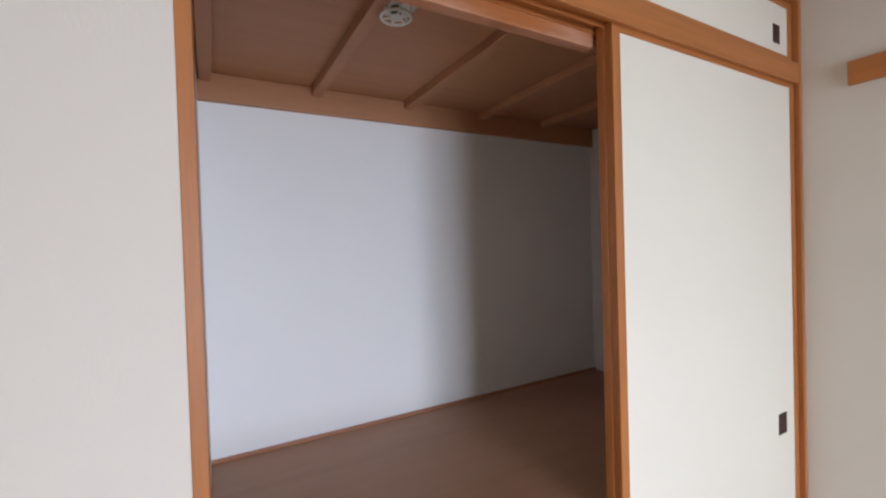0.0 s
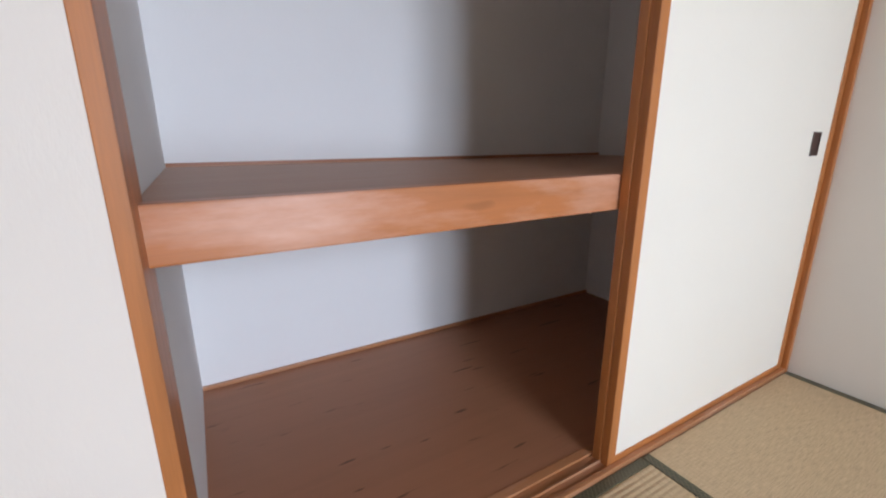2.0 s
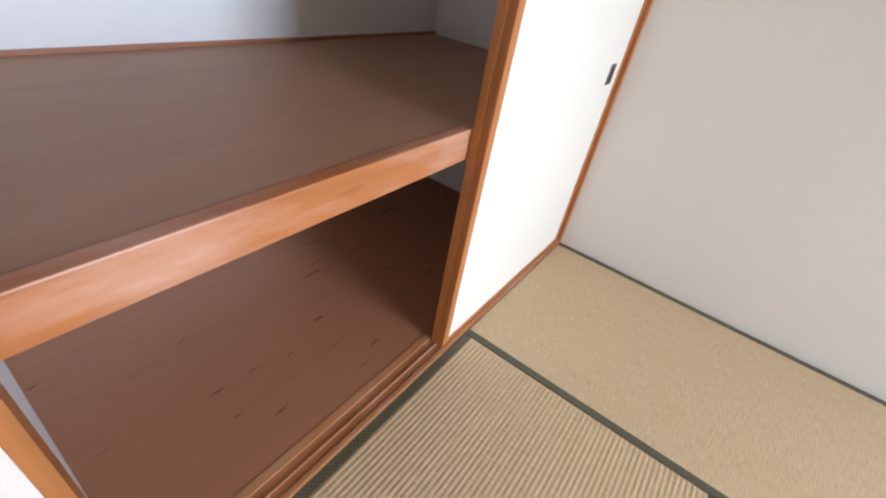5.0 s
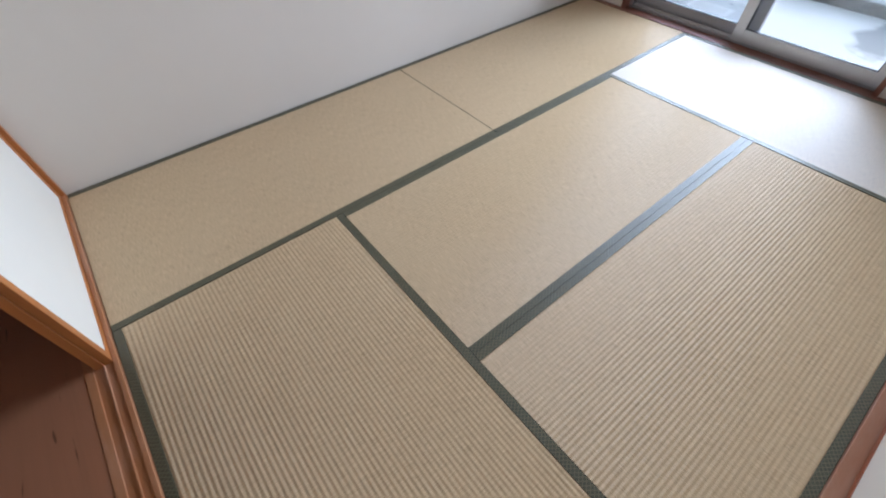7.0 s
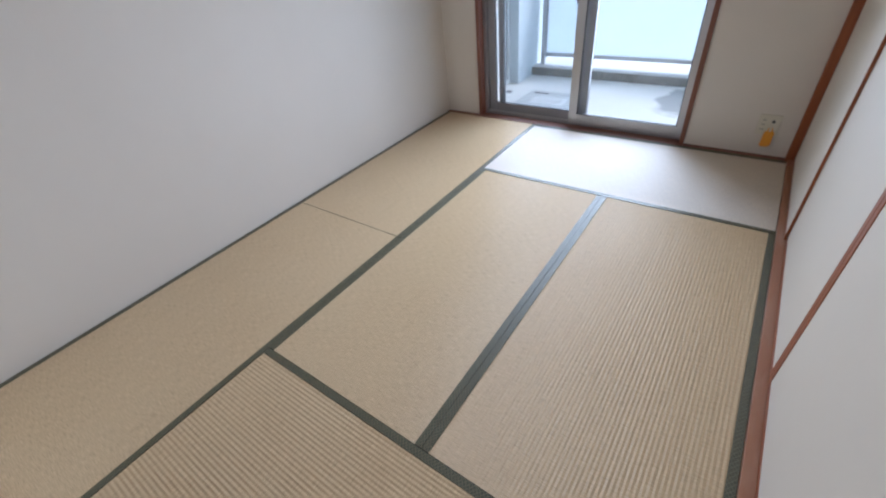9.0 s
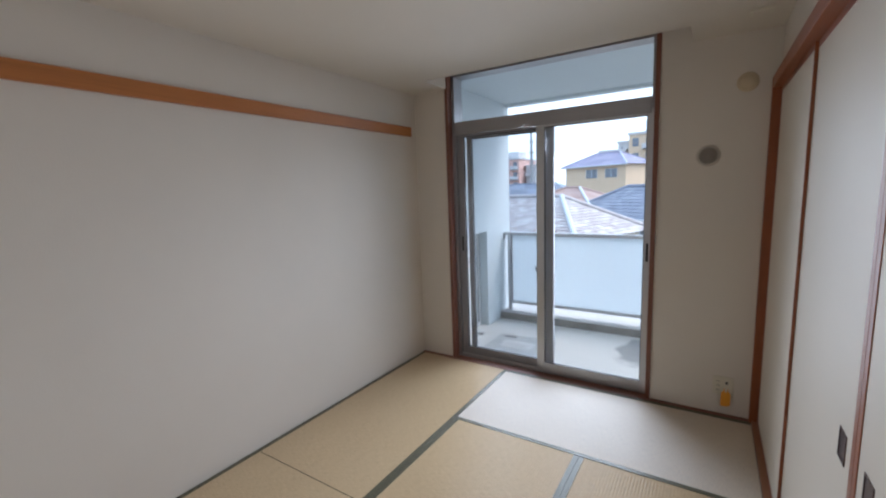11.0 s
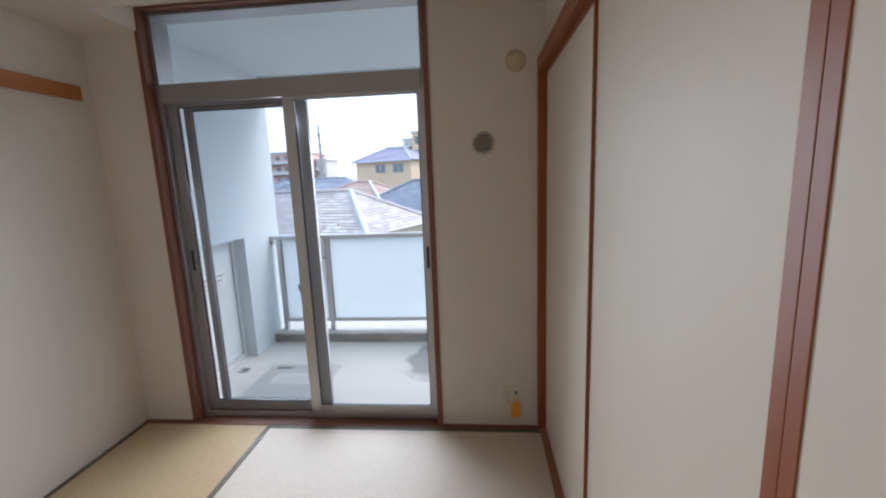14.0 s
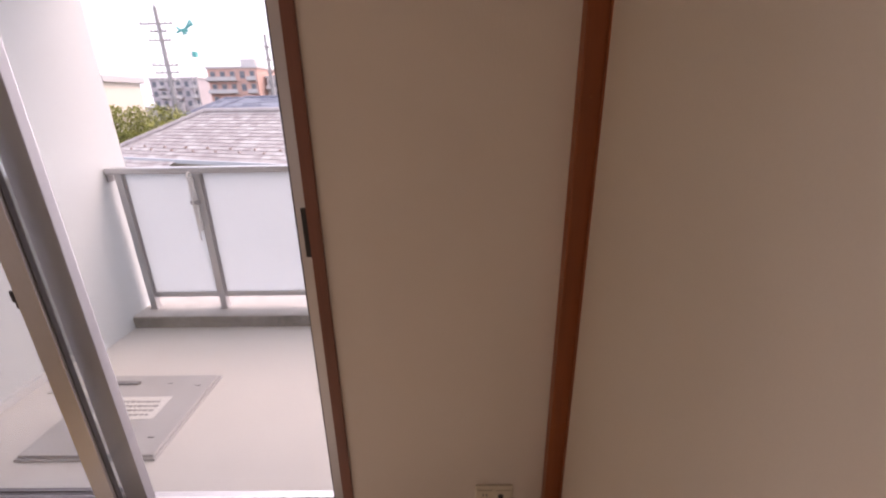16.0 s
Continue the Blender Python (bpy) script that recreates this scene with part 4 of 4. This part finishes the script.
def flats(name, label, x0, x1, y, deep, z1, floors, bays, mat_, bal):
    """A block of flats: wall, roof edge, and for each storey balconies and windows."""
    b = thing(name, label, "apartment building", at=((x0 + x1) / 2, y + deep / 2, ZG))
    part("wall", boxes(((x0, y, ZG), (x1, y + deep, z1))), mat_, b)
    part("roof", boxes(((x0 - 0.3, y - 0.3, z1), (x1 + 0.3, y + deep + 0.3, z1 + 0.5)), bevel=0.05), M_BAND, b)
    fh, bw = 3.0, (x1 - x0) / bays
    for f in range(floors):
        z = z1 - fh * (f + 1)
        for k in range(bays):
            xa, xb = x0 + bw * k + 0.25, x0 + bw * (k + 1) - 0.25
            w = part("window", boxes(((xa + 0.4, y - 0.03, z + 0.6), (xb - 0.4, y + 0.05, z + 2.3))), M_WPANE, b)
            if k in bal:
                part("balcony", boxes(((xa - 0.2, y - 1.2, z - 0.1), (xb + 0.2, y - 1.1, z + 1.05)), ((xa - 0.2, y - 1.2, z - 0.1), (xb + 0.2, y, z + 0.05))), M_BAND, b)
    return b


flats("apartment_building", "pink-tiled apartment building with pale balcony bands", -58.5, -45.8, 118, 14, 9.6, 5, 5, M_PINK, {0, 1, 2, 4})
flats("apartment_building", "hazy mauve-grey apartment building far behind the trees", -95, -79, 150, 14, 9.0, 5, 6, M_MAUVE, {1, 3, 5})
flats("apartment_building", "small grey block beside the pink flats", -45.2, -42.2, 122, 10, 7.5, 4, 2, M_BAND, {0})
flats("apartment_building", "grey stepped apartment building on the rise", -18.5, -13.5, 97, 12, 8.2, 4, 3, M_BAND, {0, 1})
flats("apartment_building", "grey apartment building above the stepped one", -15.2, -12.0, 99, 12, 10.0, 4, 2, M_BAND, {0})
flats("apartment_building", "ochre and grey apartment tower on the rise", -12.6, -5.0, 96, 12, 11.3, 5, 3, M_ORNG, {1, 2})
flats("apartment_building", "cream flat-roofed building beside the tree", -34, -23.2, 36, 4, 3.0, 2, 3, M_PALE, set())
tank = thing("water_tank", "grey rooftop water tank on the far tower", "water tank", at=(-8.5, 101, 11.8))
part("body", tube(bmesh.new(), (-8.5, 101, 12.3), (-8.5, 101, 14.6), 1.6, n=16), M_BAND, tank)
part("stand", boxes(((-10.2, 99.4, 11.8), (-6.8, 102.6, 12.3))), M_CONC, tank)
tank2 = thing("roof_house", "pale stair house on the pink apartment roof", "roof house", at=(-49, 124, 10.1))
part("body", boxes(((-51.0, 121, 10.1), (-47.2, 127, 12.0))), M_BAND, tank2)


def utility_pole(x, y, z1, lean, label):
    p = thing("utility_pole", label, "utility pole", at=(x, y, ZG))
    part("shaft", tube(bmesh.new(), (x, y, ZG), (x + lean, y, z1), 0.24, 0.15, 12), M_CONC, p)
    for k, (dz, w) in enumerate(((1.3, 1.6), (1.9, 0.8), (2.6, 1.1), (4.6, 1.3), (5.2, 1.2), (5.9, 1.1), (7.4, 0.7))):
        xx = x + lean
        a = part("crossarm", boxes(((xx - w, y - 0.07, z1 - dz - 0.06), (xx + w * 0.8, y + 0.07, z1 - dz + 0.06)), bevel=0.01), M_CONC, p)
        for q in (-0.9, -0.45, 0.4, 0.7):
            part("insulator", tube(bmesh.new(), (xx + w * q, y, z1 - dz + 0.06), (xx + w * q, y, z1 - dz + 0.3), 0.07, 0.04, 8), M_BAND, a)
    part("transformer", tube(bmesh.new(), (x + lean + 0.45, y, z1 - 8.9), (x + lean + 0.45, y, z1 - 7.7), 0.32, n=14), M_CONC, p)
    part("spire", tube(bmesh.new(), (x + lean, y, z1), (x + lean, y, z1 + 1.4), 0.05, 0.02, 8), M_CONC, p)
    return p


utility_pole(-22.3, 43, 9.2, -0.1, "grey concrete utility pole with crossarms")
mast = thing("slim_mast", "slim grey mast beside the apartment building", "mast", at=(-27.5, 80, ZG))
part("shaft", tube(bmesh.new(), (-27.5, 80, ZG), (-27.7, 80, 12.0), 0.42, 0.2, 10), M_CONC, mast)
for z in (2.0, 4.0, 6.0, 8.0, 10.0):
    part("collar", tube(bmesh.new(), (-27.6, 80, z), (-27.6, 80, z + 0.25), 0.5, n=10), M_CONC, mast)
for k, z in enumerate((5.6, 4.9, 2.3, 1.2)):
    wbm = bmesh.new()
    pts = [Vector((-60 + 38 * q / 12, 46 - 3 * q / 12, z + 1.0 - q / 12 - 1.2 * math.sin(math.pi * q / 12))) for q in range(13)]
    for a, b in zip(pts, pts[1:]):
        tube(wbm, a, b, 0.028, n=6, cap=False)
    tagged(finish("overhead_wire", wbm, M_WIRE), "thin grey overhead wire sagging towards the pole", "wire")

crane = thing("tower_crane", "distant teal tower crane above the houses", "crane", at=(-66, 125, ZG))
for a in (-0.7, 0.55):
    part("mast_leg", boxes(((-66 + a, 124.9, ZG), (-65.85 + a, 125.1, 18.5))), M_BAND, crane)
cb = bmesh.new()
for z in range(-4, 18, 2):
    tube(cb, (-66.7, 125, z), (-65.4, 125, z + 2), 0.07, n=6)
part("mast_bracing", cb, M_BAND, crane)
jib = bmesh.new()
for p, q in (((-68.2, 19.0), (-65.0, 20.2)), ((-68.0, 20.2), (-65.6, 18.7)), ((-66.6, 18.5), (-64.2, 21.8)), ((-65.8, 20.0), (-64.0, 20.8)), ((-64.2, 21.8), (-63.6, 20.6)), ((-67.6, 19.6), (-65.0, 19.4))):
    tube(jib, (p[0], 125, p[1]), (q[0], 125, q[1]), 0.28, n=8)
part("jib", jib, M_TEAL, crane, "teal crane head")
part("cabin", boxes(((-65.0, 124.4, 13.0), (-64.0, 125.6, 14.4)), bevel=0.1), M_TEAL, crane, "teal crane cabin")

# tree: trunk, limbs and a crown of many small leaves
tree = thing("tree", "round green garden tree behind the slate roof", "tree", at=(-19.4, 34.0, ZG))
tb = tube(bmesh.new(), (-19.4, 34, ZG), (-19.5, 34, -2.2), 0.28, 0.16, 10)
for dx, dy in ((-1.4, 0.3), (1.5, -0.2), (-0.5, -1.0), (0.7, 0.9)):
    tube(tb, (-19.5, 34, -2.6), (-19.4 + dx, 34 + dy, -0.3), 0.12, 0.04, 8)
tb_mat = wood("bark", (0.13, 0.09, 0.06), "z", 0.9)
part("trunk", tb, tb_mat, tree)
rng = random.Random(4)
verts, faces = [], []
clumps = [(rng.uniform(-2.3, 2.3), rng.uniform(-1.8, 1.8), rng.uniform(-1.6, 1.1), rng.uniform(0.55, 1.0)) for _ in range(34)]
for _ in range(9000):
    cx, cy, cz, cr = rng.choice(clumps)
    d = Vector((rng.gauss(0, 1), rng.gauss(0, 1), rng.gauss(0, 1))).normalized() * cr * rng.uniform(0.5, 1.0)
    o = Vector((-19.4 + cx, 34 + cy, -0.35 + cz)) + d
    a = Vector((rng.gauss(0, 1), rng.gauss(0, 1), rng.gauss(0, 1))).normalized() * 0.11
    b = Vector((rng.gauss(0, 1), rng.gauss(0, 1), rng.gauss(0, 1))).normalized() * 0.06
    i = len(verts)
    verts += [o - a, o + b, o + a, o - b]
    faces.append((i, i + 1, i + 2, i + 3))
me = bpy.data.meshes.new("crown")
me.from_pydata(verts, [], faces)
lm, ln, ll, lb = mat_nodes("leaves", 0.6)
lg = ln.new("ShaderNodeNewGeometry")
ll.new(ramp(ln, ll, lg.outputs["Random Per Island"], [(0.0, (0.12, 0.15, 0.03)), (0.6, (0.25, 0.27, 0.06)), (1.0, (0.36, 0.35, 0.10))]), lb.inputs["Base Color"])
me.materials.append(lm)
cr = new("crown", me)
cr.parent, cr.matrix_parent_inverse = tree, tree.matrix_basis.inverted()
tagged(cr, kind="stuff")

# shrubs in the yard under the balcony
def shrub(x, y, z1, w):
    g = thing("shrub", "green garden shrub below the balcony", "shrub", "shrubs in the yard", (x, y, ZG))
    part("stem", tube(bmesh.new(), (x, y, ZG), (x, y, z1 - 1.2), 0.10, 0.05, 8), tb_mat, g)
    vs, fs = [], []
    for _ in range(2600):
        d = Vector((rng.gauss(0, 1), rng.gauss(0, 1), rng.gauss(0, 1))).normalized()
        r = rng.uniform(0.45, 1.0) * (1 + 0.25 * math.sin(5 * d.x + 3 * d.y) * math.cos(4 * d.z + x))
        o = Vector((x + d.x * w * r, y + d.y * w * r, z1 - 1.1 + d.z * 1.1 * r))
        a = Vector((rng.gauss(0, 1), rng.gauss(0, 1), rng.gauss(0, 1))).normalized() * 0.10
        b = Vector((rng.gauss(0, 1), rng.gauss(0, 1), rng.gauss(0, 1))).normalized() * 0.05
        i = len(vs)
        vs += [o - a, o + b, o + a, o - b]
        fs.append((i, i + 1, i + 2, i + 3))
    m = bpy.data.meshes.new("crown")
    m.from_pydata(vs, [], fs)
    m.materials.append(lm)
    c = new("crown", m)
    c.parent, c.matrix_parent_inverse = g, g.matrix_basis.inverted()
    tagged(c, kind="stuff")


for x, y, z1, w in ((-4.0, 11.9, -2.5, 0.9), (-6.0, 12.4, -2.4, 1.2), (-7.6, 12.0, -2.6, 1.2)):
    shrub(x, y, z1, w)

# pale car parked in the yard below the balcony
def parked_car(x, y, turn):
    c = thing("car", "pale silver car parked in the yard", "car", at=(x, y, ZG))
    m = Matrix.Translation((x, y, ZG)) @ Matrix.Rotation(radians(turn), 4, 'Z')
    def put(name, bm, mat, parent, label=""):
        bm.transform(m)
        return part(name, bm, mat, parent, label)
    body = put("body", boxes(((-2.1, -0.82, 0.28), (2.1, 0.82, 0.88)), bevel=0.14), M_CARPAINT, c)
    cab = bmesh.new()
    lo = [cab.verts.new((a, b, 0.86)) for a, b in ((-1.7, -0.78), (1.05, -0.78), (1.05, 0.78), (-1.7, 0.78))]
    hi = [cab.verts.new((a, b, 1.46)) for a, b in ((-1.35, -0.62), (0.35, -0.62), (0.35, 0.62), (-1.35, 0.62))]
    cab.faces.new(hi)
    for k in range(4):
        cab.faces.new((lo[k], lo[(k + 1) % 4], hi[(k + 1) % 4], hi[k]))
    cab.faces.new(lo[::-1])
    put("cabin", cab, M_WPANE, c, "dark car windows")
    put("roof", boxes(((-1.33, -0.6, 1.455), (0.33, 0.6, 1.49)), bevel=0.015), M_CARPAINT, c)
    for a in (-1.3, 1.3):
        for b in (-0.84, 0.66):
            w = put("wheel", tube(bmesh.new(), (a, b, 0.31), (a, b + 0.18, 0.31), 0.31, n=20), M_RUBBER, c, "black tyre")
            put("rim", tube(bmesh.new(), (a, b - 0.005, 0.31), (a, b + 0.185, 0.31), 0.19, n=16), M_ALU_L, w, "silver rim")


M_CARPAINT = plain("pale_car_paint", (0.72, 0.73, 0.74), 0.25, 0.2, 200, 0.04, 0.0)
parked_car(-2.6, 15.0, 8)
